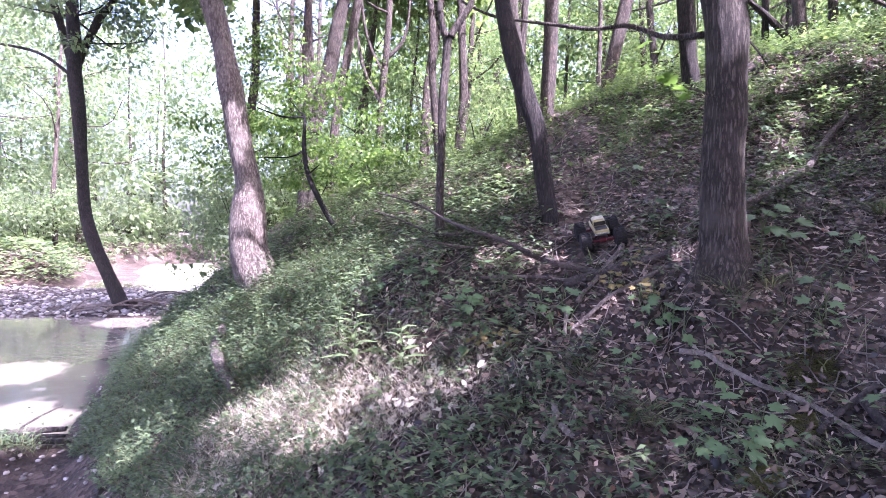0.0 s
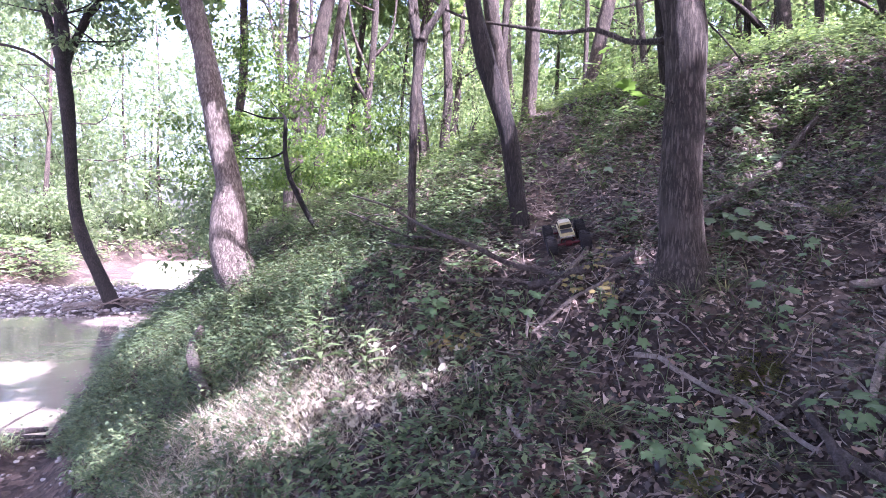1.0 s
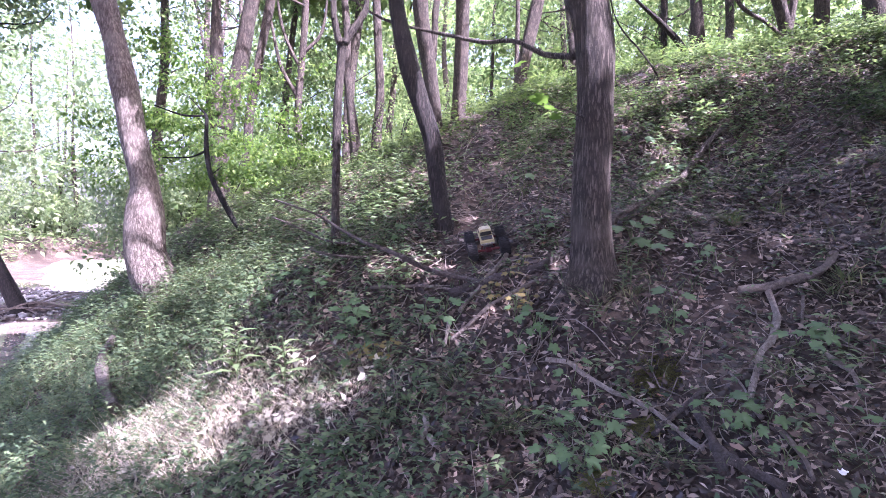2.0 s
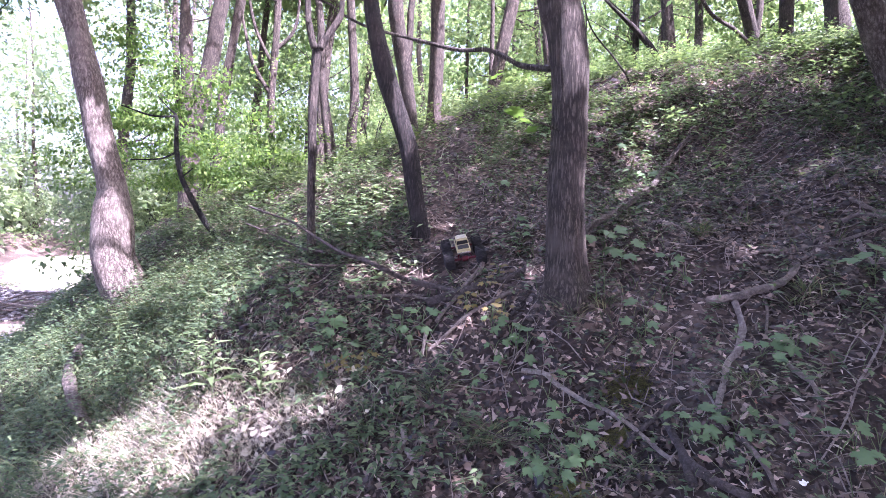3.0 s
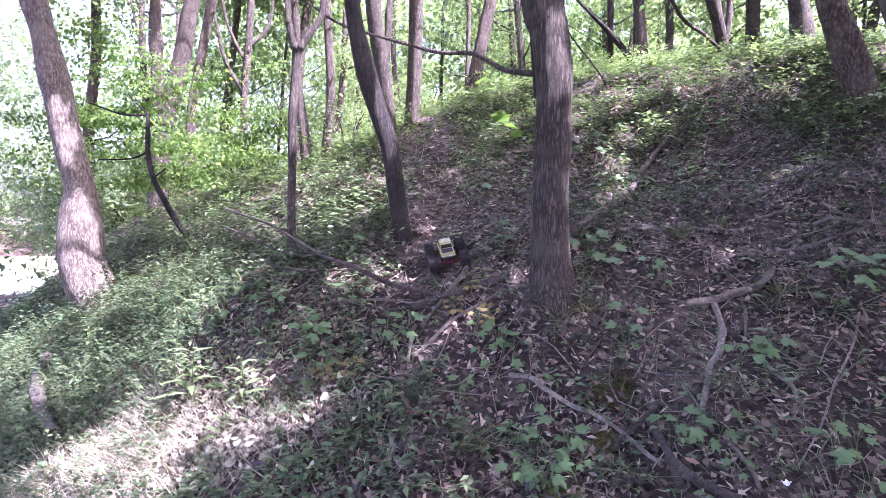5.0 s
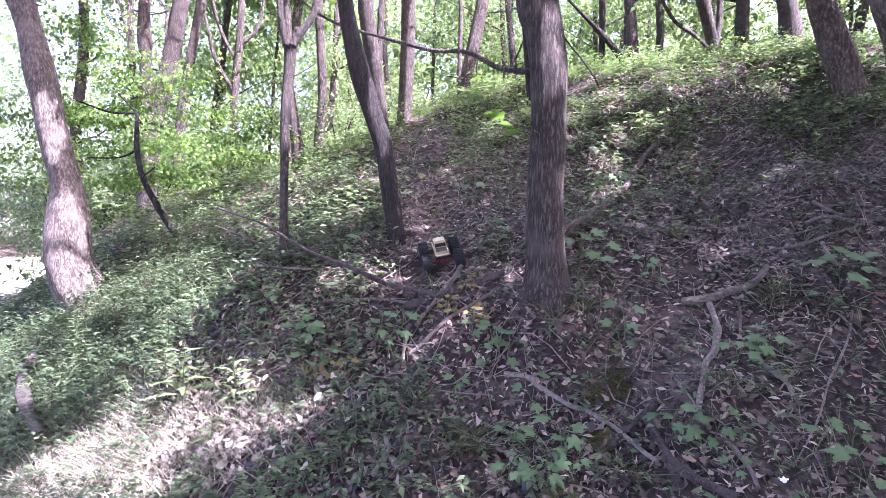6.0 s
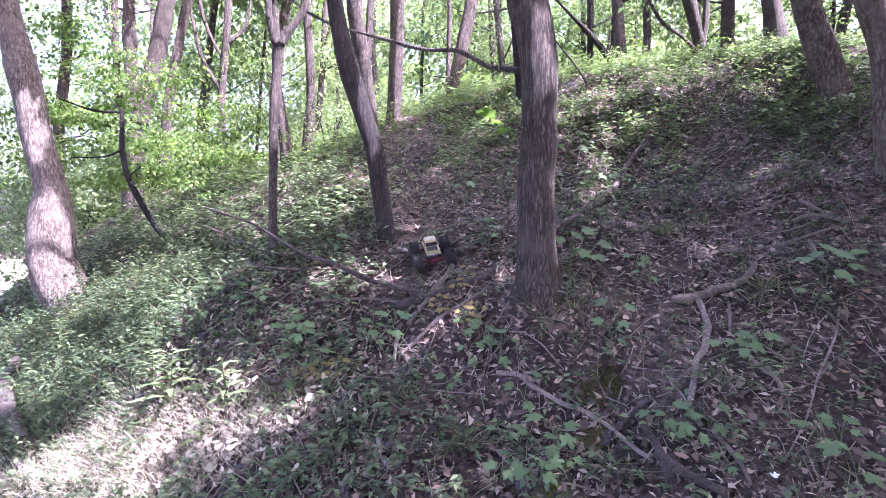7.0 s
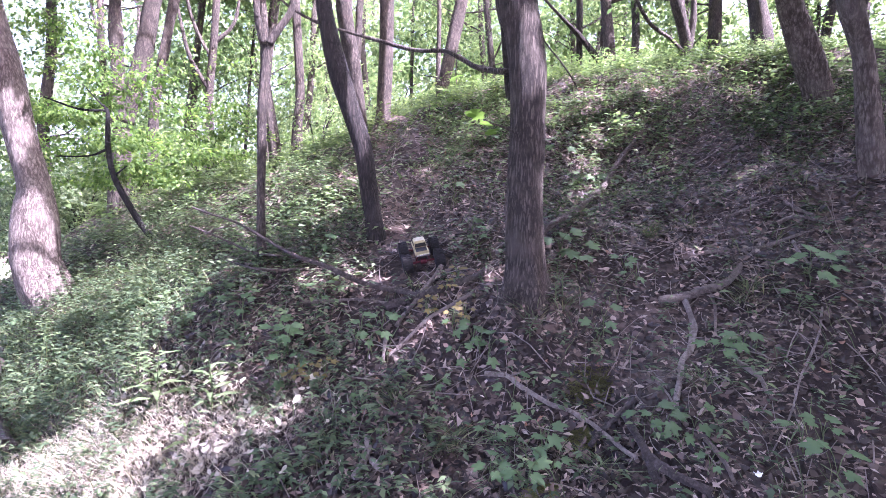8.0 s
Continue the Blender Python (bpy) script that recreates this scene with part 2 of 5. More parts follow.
def tube(points, sides=14, rings=40, lump=0.06, flare=0.0, seed=0):
    """Vertices and quads of a tapered, lumpy limb; capped at both ends."""
    s = spline(points, rings)
    c, r = s[:, :3], s[:, 3]
    d = np.gradient(c, axis=0)
    d /= np.linalg.norm(d, axis=1, keepdims=True)
    ref = np.array([0.0, 1.0, 0.0]) if abs(d[0, 1]) < 0.8 else np.array([1.0, 0.0, 0.0])
    a = np.cross(d, ref)
    a /= np.linalg.norm(a, axis=1, keepdims=True)
    b = np.cross(d, a)
    th = np.linspace(0, 2 * np.pi, sides, endpoint=False)
    along = np.linspace(0, 1, rings)[:, None]
    g = np.random.default_rng(seed)
    ph = g.uniform(0, 6.28, 6)
    wob = 1 + lump * (np.sin(2 * th + ph[0] + 5 * along) + 0.7 * np.sin(3 * th + ph[1] - 9 * along) + 0.6 * np.sin(5 * th + ph[2] + 17 * along) + 0.5 * np.sin(ph[3] + 31 * along))
    wob = wob + flare * np.exp(-along * 9) * np.clip(np.sin(4 * th + ph[4]), -0.2, 1)
    rr = r[:, None] * wob
    v = c[:, None] + a[:, None] * (rr * np.cos(th))[..., None] + b[:, None] * (rr * np.sin(th))[..., None]
    i, j = np.meshgrid(np.arange(rings - 1), np.arange(sides), indexing="ij")
    k = (j + 1) % sides
    f = np.stack([i * sides + j, i * sides + k, (i + 1) * sides + k, (i + 1) * sides + j], -1).reshape(-1, 4)
    v = v.reshape(-1, 3)
    caps = []
    for ring, tip in ((0, c[0]), (rings - 1, c[-1])):
        m = len(v)
        v = np.vstack([v, tip])
        for q in range(0, sides, 2):
            caps.append([m, ring * sides + (q + 2) % sides, ring * sides + q + 1, ring * sides + q])
    return v, np.vstack([f, np.array(caps)])


def join(pieces):
    vs, fs, n = [], [], 0
    for v, f in pieces:
        vs.append(v)
        fs.append(f + n)
        n += len(v)
    return np.vstack(vs), np.vstack(fs)


def unit(v):
    return v / (np.linalg.norm(v, axis=-1, keepdims=True) + 1e-9)


def leaves(at, way, up, length, width, fold=0.15, droop=0.2):
    """Many pointed leaves, each two bent quads: base, direction, upper side, length and width."""
    n = len(at)
    length, width = np.broadcast_to(length, n)[:, None], np.broadcast_to(width, n)[:, None]
    way = unit(way)
    side = unit(np.cross(way, up))
    up = np.cross(side, way)
    rows = []
    for u, w in ((0.0, 0.06), (0.42, 0.5), (1.0, 0.03), (1.0, -0.03), (0.42, -0.5), (0.0, -0.06)):
        rows.append(at + way * length * u + side * width * w - up * (length * droop * u * u + fold * width * (0.5 - abs(w))))
    v = np.stack(rows, 1).reshape(-1, 3)
    o = (np.arange(n) * 6)[:, None]
    f = np.concatenate([o + np.array([[0, 5, 4, 1]]), o + np.array([[1, 4, 3, 2]])])
    return v, f


def crumpled_leaves(at, up, size, g):
    """Dead leaves with ragged lobes, curled at the rim: a middle and eight rim points each."""
    n = len(at)
    way = unit(np.cross(up, ball(n, g)))
    side = np.cross(up, way)
    size = np.broadcast_to(size, n)[:, None]
    rows = [at + up * size * 0.06]
    bend = g.uniform(-0.8, 1.6, (n, 2))
    notch, slim = g.uniform(0.26, 0.46, (n, 1)), g.uniform(0.35, 0.8, (n, 1))
    for k in range(8):
        a = 2 * np.pi * k / 8 + g.uniform(-0.25, 0.25, (n, 1))
        r = size * (0.55 if k % 2 == 0 else notch) * g.uniform(0.6, 1.2, (n, 1))
        p, q = np.cos(a) * r, np.sin(a) * r * slim
        rows.append(at + way * p + side * q + up * (bend[:, :1] * p * p + bend[:, 1:] * q * q) / size)
    v = np.stack(rows, 1).reshape(-1, 3)
    o = (np.arange(n) * 9)[:, None]
    return v, np.concatenate([o + np.array([[0, 1 + k, 2 + k, 1 + (k + 2) % 8]]) for k in (0, 2, 4, 6)])


def plain_leaves(at, way, up, length, width):
    """Far leaves: one bent quad each."""
    n = len(at)
    length, width = np.broadcast_to(length, n)[:, None], np.broadcast_to(width, n)[:, None]
    way = unit(way)
    side = unit(np.cross(way, up))
    up = np.cross(side, way)
    v = np.stack([at, at + way * length * 0.45 + side * width * 0.5 + up * width * 0.12, at + way * length - up * length * 0.12, at + way * length * 0.45 - side * width * 0.5 + up * width * 0.12], 1).reshape(-1, 3)
    return v, np.arange(4 * n).reshape(-1, 4)


def ball(n, g=rng):
    return unit(g.normal(size=(n, 3)))


def clump_leaves(centres, radii, count, size, flat=0.6, g=rng):
    """Leaves hung in loose sprays round the given centres."""
    centres, radii = np.asarray(centres, float), np.broadcast_to(radii, len(centres))
    c = np.repeat(centres, count, 0)
    r = np.repeat(radii, count)[:, None]
    off = ball(len(c), g) * r * g.uniform(0.15, 1, (len(c), 1)) ** 0.6 * np.array([1, 1, flat])
    way = unit(off + 0.7 * ball(len(c), g) * r - np.array([0, 0, 0.25]) * r)
    up = unit(np.array([0, 0, 1.0]) + 0.65 * ball(len(c), g))
    s = size * g.uniform(0.6, 1.3, len(c))
    return c + off, way, up, s


# ---- ground ----
def spread(parts):
    out = []
    for a, b, s in parts:
        out.extend(np.arange(a, b, s))
    return np.array(out)


gx = spread([(-900, -100, 200), (-100, -30, 10), (-30, -12, 1.0), (-12, -5, 0.3), (-5, 7, 0.06), (7, 14, 0.4), (14, 40, 3), (40, 120, 20), (120, 921, 200)])
gy = spread([(-900, -100, 200), (-100, -20, 20), (-20, 0, 1.5), (0, 1.2, 0.2), (1.2, 8, 0.06), (8, 26, 0.35), (26, 60, 3), (60, 160, 20), (160, 961, 200)])
X, Y = np.meshgrid(gx, gy)
Z = rough(X, Y)
nx, ny = len(gx), len(gy)
i, j = np.meshgrid(np.arange(ny - 1), np.arange(nx - 1), indexing="ij")
quads = np.stack([i * nx + j, i * nx + j + 1, (i + 1) * nx + j + 1, (i + 1) * nx + j], -1).reshape(-1, 4)
ground = piece("ground", np.stack([X, Y, Z], -1).reshape(-1, 3), quads, M_SOIL)
tagged(ground, "dark forest soil with leaf litter on a wooded hillside", "ground", kind="structure")

# ---- water ----
wx, wy = np.meshgrid(np.linspace(-22, -2.5, 60), np.linspace(-6, 26, 80))
wi, wj = np.meshgrid(np.arange(79), np.arange(59), indexing="ij")
wq = np.stack([wi * 60 + wj, wi * 60 + wj + 1, (wi + 1) * 60 + wj + 1, (wi + 1) * 60 + wj], -1).reshape(-1, 4)
water = piece("water", np.stack([wx, wy, 0 * wx], -1).reshape(-1, 3), wq, M_WATER)
tagged(water, "still brown creek water reflecting bright sky", "water", kind="structure")


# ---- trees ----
# places where a sunbeam is let down: leaves in its way are left out
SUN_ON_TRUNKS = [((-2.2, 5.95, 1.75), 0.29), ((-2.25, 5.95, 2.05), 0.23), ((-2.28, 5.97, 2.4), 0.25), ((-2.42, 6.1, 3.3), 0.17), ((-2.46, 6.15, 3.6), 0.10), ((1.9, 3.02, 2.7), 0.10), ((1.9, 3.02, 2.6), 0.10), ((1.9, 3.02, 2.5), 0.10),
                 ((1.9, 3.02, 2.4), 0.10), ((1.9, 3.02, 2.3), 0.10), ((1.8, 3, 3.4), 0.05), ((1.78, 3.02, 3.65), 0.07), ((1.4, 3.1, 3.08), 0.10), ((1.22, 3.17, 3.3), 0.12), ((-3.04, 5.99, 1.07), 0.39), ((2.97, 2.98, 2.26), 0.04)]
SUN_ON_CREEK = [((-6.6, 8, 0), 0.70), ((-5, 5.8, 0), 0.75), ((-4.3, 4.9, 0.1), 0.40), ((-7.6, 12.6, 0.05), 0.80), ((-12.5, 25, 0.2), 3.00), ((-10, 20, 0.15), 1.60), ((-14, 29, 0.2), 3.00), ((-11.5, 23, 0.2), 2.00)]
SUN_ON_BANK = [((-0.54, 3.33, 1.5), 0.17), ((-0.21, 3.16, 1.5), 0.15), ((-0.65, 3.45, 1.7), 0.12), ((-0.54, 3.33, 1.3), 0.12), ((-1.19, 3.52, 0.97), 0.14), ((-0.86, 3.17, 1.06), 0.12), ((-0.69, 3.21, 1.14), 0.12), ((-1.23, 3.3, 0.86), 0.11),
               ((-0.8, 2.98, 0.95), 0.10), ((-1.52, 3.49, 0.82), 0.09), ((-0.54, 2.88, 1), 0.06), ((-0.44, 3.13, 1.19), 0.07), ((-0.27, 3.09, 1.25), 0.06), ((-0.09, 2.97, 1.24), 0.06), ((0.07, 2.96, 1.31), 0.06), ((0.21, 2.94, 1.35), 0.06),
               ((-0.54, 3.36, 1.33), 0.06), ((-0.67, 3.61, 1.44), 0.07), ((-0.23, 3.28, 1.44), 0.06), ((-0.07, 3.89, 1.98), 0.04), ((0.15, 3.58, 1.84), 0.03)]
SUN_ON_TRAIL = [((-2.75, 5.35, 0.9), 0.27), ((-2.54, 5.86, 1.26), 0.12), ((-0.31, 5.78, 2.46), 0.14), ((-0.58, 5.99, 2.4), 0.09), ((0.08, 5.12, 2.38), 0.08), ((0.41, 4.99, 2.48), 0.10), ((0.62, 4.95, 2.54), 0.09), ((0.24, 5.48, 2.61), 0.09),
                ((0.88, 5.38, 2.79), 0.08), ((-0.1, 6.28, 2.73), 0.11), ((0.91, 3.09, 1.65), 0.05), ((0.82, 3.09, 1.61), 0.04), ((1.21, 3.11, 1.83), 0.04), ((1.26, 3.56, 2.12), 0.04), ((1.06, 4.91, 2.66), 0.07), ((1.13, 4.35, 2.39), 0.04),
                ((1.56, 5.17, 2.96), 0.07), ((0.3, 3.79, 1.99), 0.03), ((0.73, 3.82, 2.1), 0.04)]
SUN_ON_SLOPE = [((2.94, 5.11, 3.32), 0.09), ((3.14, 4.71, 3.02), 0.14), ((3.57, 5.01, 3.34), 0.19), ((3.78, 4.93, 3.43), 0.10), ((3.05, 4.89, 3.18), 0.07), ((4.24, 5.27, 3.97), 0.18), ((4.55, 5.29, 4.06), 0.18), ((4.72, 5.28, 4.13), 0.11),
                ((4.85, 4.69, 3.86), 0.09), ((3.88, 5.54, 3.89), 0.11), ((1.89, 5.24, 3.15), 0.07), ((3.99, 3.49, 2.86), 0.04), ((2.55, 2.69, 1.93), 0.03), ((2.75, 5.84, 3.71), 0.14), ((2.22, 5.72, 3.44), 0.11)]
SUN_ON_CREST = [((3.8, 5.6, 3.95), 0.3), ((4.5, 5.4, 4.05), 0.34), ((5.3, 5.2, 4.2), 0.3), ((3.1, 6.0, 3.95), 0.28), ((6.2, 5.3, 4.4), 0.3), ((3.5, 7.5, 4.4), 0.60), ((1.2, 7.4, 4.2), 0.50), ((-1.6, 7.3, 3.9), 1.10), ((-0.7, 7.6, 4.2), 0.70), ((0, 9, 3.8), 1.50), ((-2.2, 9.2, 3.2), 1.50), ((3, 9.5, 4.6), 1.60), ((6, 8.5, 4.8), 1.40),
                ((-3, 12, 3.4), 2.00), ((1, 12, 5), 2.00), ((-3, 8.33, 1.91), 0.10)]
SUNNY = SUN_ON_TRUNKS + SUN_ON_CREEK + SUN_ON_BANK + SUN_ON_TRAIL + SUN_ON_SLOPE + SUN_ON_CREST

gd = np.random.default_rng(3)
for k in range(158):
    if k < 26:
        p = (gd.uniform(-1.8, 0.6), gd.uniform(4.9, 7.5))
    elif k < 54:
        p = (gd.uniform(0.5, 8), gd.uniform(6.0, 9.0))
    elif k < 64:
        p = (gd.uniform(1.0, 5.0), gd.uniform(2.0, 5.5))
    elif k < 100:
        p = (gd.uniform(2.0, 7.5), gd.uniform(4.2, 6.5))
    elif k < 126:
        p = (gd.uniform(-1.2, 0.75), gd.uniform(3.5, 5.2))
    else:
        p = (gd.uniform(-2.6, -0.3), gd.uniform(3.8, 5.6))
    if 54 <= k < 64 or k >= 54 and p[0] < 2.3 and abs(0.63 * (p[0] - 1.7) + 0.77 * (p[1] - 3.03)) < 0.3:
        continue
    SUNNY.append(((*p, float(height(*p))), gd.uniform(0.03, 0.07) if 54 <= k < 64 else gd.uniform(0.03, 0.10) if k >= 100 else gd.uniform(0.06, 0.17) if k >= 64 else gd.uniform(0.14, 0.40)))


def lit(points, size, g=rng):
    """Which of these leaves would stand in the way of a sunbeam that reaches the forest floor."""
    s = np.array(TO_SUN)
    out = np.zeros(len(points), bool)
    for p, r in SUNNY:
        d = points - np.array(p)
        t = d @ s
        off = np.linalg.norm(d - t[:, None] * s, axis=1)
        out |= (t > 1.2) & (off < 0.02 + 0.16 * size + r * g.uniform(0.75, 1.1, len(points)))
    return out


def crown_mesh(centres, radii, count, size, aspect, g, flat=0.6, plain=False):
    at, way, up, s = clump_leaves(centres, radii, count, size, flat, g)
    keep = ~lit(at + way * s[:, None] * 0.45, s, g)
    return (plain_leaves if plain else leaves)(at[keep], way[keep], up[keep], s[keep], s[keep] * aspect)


def tree(label, trunk, limbs=(), top=None, crown=None, mat=None, leaf=None, seed=0, sides=16, flare=0.3, group="woodland trees", sprays=(), leaf_size=0.11, low=0.45, each=60):
    """trunk and limbs: x, y, z, radius. top: height to which the trunk goes on above its last point. crown: (clumps, spread, leaves each)."""
    mat, leaf = mat or M_BARK, leaf or M_CANOPY
    g = np.random.default_rng(100 + seed)
    base = trunk[0]
    t = thing("tree", base[:3], label, "tree", group)
    first = (base[0], base[1], base[2] - 0.25, base[3] * 1.1)
    line = [first, *trunk]
    if top:
        a, b = np.array(trunk[-2]), np.array(trunk[-1])
        d = (b - a)[:3] / np.linalg.norm((b - a)[:3])
        x, y, z, r = b
        while z < top:
            d = unit(d + g.normal(size=3) * 0.05 + np.array([0, 0, 0.22]))
            x, y, z = np.array([x, y, z]) + d * 0.7
            r = r * 0.93
            line.append((x, y, z, r))
    length = np.linalg.norm(np.diff(np.array(line)[:, :3], axis=0), axis=1).sum()
    piece("trunk", *tube(line, sides, max(24, int(length * 9)) if group == "woodland trees" else int(length * 3.5), 0.045, flare, seed), mat, t)
    for k, limb in enumerate(limbs):
        piece("branch", *tube(limb, 10, 8 * len(limb), 0.07, 0, seed * 7 + k), mat, t)
    clumps = [np.array(s, float) for s in sprays]
    if crown:
        n, width, many = crown
        peak = np.array(line[-1][:3])
        for k in range(n):
            u = g.uniform(0.0, 1.0)
            start = peak - np.array([0, 0, 1]) * g.uniform(0, low) * (peak[2] - base[2])
            i0 = int(np.argmin(np.abs(np.array(line)[:, 2] - start[2])))
            start = np.array(line[i0])
            ang = g.uniform(0, 6.28)
            reach = width * (0.3 + 0.7 * u)
            end = start[:3] + np.array([math.cos(ang) * reach, math.sin(ang) * reach, g.uniform(0.2, 1.2) * reach * 0.6])
            mid = (start[:3] + end) / 2 + g.normal(size=3) * 0.12 * reach - np.array([0, 0, 0.08 * reach])
            rr = max(0.008, min(start[3] * 0.4, 0.011 * reach + 0.006))
            if k < 9:
                piece("branch", *tube([(*start[:3], rr), (*mid, rr * 0.7), (*end, rr * 0.25)], 6, 6, 0.05, 0, seed * 31 + k), mat, t)
            clumps.append(end)
            clumps.append(mid + g.normal(size=3) * 0.3)
        v, f = crown_mesh(clumps, g.uniform(0.35, 0.8, len(clumps)) * (0.5 + 0.25 * width), many, leaf_size, 0.55, g, 0.6, True)
        piece("crown", v, f, leaf, t)
    elif sprays:
        v, f = crown_mesh(clumps, g.uniform(0.3, 0.6, len(clumps)), each, leaf_size, 0.6, g, 0.22)
        piece("crown", v, f, leaf, t)
    return t


tree("thick bent grey trunk with a sunlit swollen base on the bank", [(-2.1, 6.1, 1.54, 0.229), (-2.21, 6.13, 1.75, 0.235), (-2.29, 6.15, 2, 0.225), (-2.3, 6.18, 2.24, 0.223), (-2.3, 6.21, 2.51, 0.198), (-2.3, 6.23, 2.76, 0.152), (-2.38, 6.27, 3.09, 0.146), (-2.45, 6.3, 3.38, 0.146), (-2.5, 6.33, 3.67, 0.137), (-2.57, 6.36, 4.01, 0.143), (-2.66, 6.41, 4.43, 0.118), (-2.77, 6.45, 4.84, 0.133)],
     top=11, crown=(16, 2.6, 130), mat=M_BARK_PALE, seed=1, sides=24)
tree("slender crooked tree leaning over the gravel bar", [(-8.62, 14, 0.1, 0.22), (-8.7, 14, 0.38, 0.198), (-8.99, 14, 1.06, 0.167), (-9.35, 14, 1.9, 0.174), (-9.58, 14, 2.8, 0.151), (-9.66, 14, 4.31, 0.151), (-9.7, 14, 5.36, 0.166), (-9.8, 14, 6.52, 0.173)],
     limbs=[[(-10.06, 14.3, 6.64, 0.092), (-10.32, 14.3, 7.7, 0.092), (-10.55, 14.3, 8.45, 0.092), (-10.9, 14.4, 10, 0.06)], [(-9.98, 14.3, 6.57, 0.107), (-9.65, 14.3, 7.32, 0.092), (-9.27, 14.3, 8, 0.092), (-8.91, 14.3, 8.46, 0.076), (-8.2, 14.3, 10, 0.05)], [(-9.9, 14.25, 6.3, 0.05), (-10.9, 14.2, 7, 0.04), (-12.3, 14.1, 7.3, 0.025)]],
     top=8.5, crown=(16, 2.6, 110), leaf=M_PALE, seed=2, leaf_size=0.15, mat=M_BARK_DARK, low=0.15)
tree("dark leaning sapling with thin side twigs", [(-1.24, 6.44, 2.15, 0.033), (-1.39, 6.45, 2.38, 0.033), (-1.53, 6.47, 2.64, 0.033), (-1.65, 6.48, 2.91, 0.03), (-1.7, 6.5, 3.21, 0.03), (-1.7, 6.51, 3.44, 0.026), (-1.7, 6.52, 3.63, 0.02), (-1.78, 6.53, 3.72, 0.008), (-1.9, 6.54, 3.86, 0.005)],
     limbs=[[(-1.7, 6.52, 3.63, 0.014), (-1.95, 6.45, 3.62, 0.011), (-2.25, 6.4, 3.72, 0.006)], [(-1.7, 6.5, 3.21, 0.014), (-1.85, 6.4, 3.12, 0.01), (-2.15, 6.35, 3.1, 0.006)], [(-1.65, 6.48, 2.91, 0.01), (-1.5, 6.42, 3.02, 0.006)]],
     sprays=[tuple(q) for q in np.random.default_rng(8).uniform((-3.2, 6.8, 2.7), (-0.4, 8.4, 5.2), (58, 3))] + [(-2.2, 6.9, 3.6), (-2.0, 7.0, 4.0), (-1.5, 6.9, 3.9), (-1.1, 6.9, 3.7), (-2.4, 6.9, 3.2), (-1.2, 7.0, 4.2), (-1.7, 7.1, 4.3), (-2.6, 7.0, 3.8), (-0.9, 7.2, 3.5), (-0.7, 7.3, 3.9)], mat=M_BARK_BLACK, seed=3, sides=10, leaf_size=0.058, leaf=M_SAPLING, each=210)
tree("forked grey trunk with lit bark behind the sapling", [(-2.46, 9, 2.2, 0.17), (-2.39, 9, 2.32, 0.137), (-2.34, 9, 2.86, 0.146), (-2.27, 9, 3.49, 0.145), (-2.25, 9, 3.81, 0.136)],
     limbs=[[(-2.27, 9, 4.12, 0.108), (-2.29, 9, 4.69, 0.09), (-2.29, 9, 5.29, 0.098), (-2.29, 9, 5.88, 0.071), (-2.25, 9.1, 8, 0.05)], [(-2.22, 9, 3.9, 0.118), (-2.06, 9, 4.41, 0.127), (-1.92, 9, 5.01, 0.122), (-1.83, 9, 5.47, 0.126), (-1.73, 9, 5.92, 0.122), (-1.2, 9.1, 8, 0.06)]],
     sprays=[tuple(q) for q in np.random.default_rng(18).uniform((-4.2, 8.2, 5.4), (0.2, 10.5, 9.5), (44, 3))], seed=4, leaf_size=0.085, leaf=M_LIGHT, each=100)
tree("thin forked young tree on the slope", [(0.02, 4.27, 2.14, 0.039), (0.02, 4.28, 2.54, 0.032), (0.03, 4.3, 2.91, 0.032), (0.04, 4.31, 3.31, 0.035), (0.06, 4.32, 3.55, 0.035), (0.08, 4.33, 3.81, 0.037)],
     limbs=[[(0.06, 4.35, 3.83, 0.028), (0.02, 4.35, 4.02, 0.028), (0.01, 4.35, 4.23, 0.025), (-0.03, 4.45, 6, 0.012)], [(0.1, 4.35, 3.83, 0.03), (0.19, 4.35, 3.97, 0.028), (0.27, 4.35, 4.1, 0.026), (0.29, 4.35, 4.25, 0.021), (0.33, 4.35, 4.7, 0.018), (0.5, 4.3, 6, 0.01)]],
     sprays=[(-0.1, 4.5, 6.0), (0.5, 4.3, 6.0), (0.1, 4.4, 6.4), (-0.5, 4.6, 5.9), (0.8, 4.5, 6.2)], seed=5, sides=12, mat=M_BARK)
tree("dark slanting tree trunk beside the trail", [(0.91, 4.25, 2.31, 0.101), (0.91, 4.25, 2.42, 0.077), (0.87, 4.27, 2.68, 0.074), (0.83, 4.3, 3.02, 0.079), (0.73, 4.33, 3.35, 0.081), (0.64, 4.35, 3.65, 0.088), (0.56, 4.38, 4.01, 0.071), (0.52, 4.4, 4.29, 0.066)],
     top=10, crown=(14, 2.4, 110), mat=M_BARK_DARK, seed=6, sides=20)
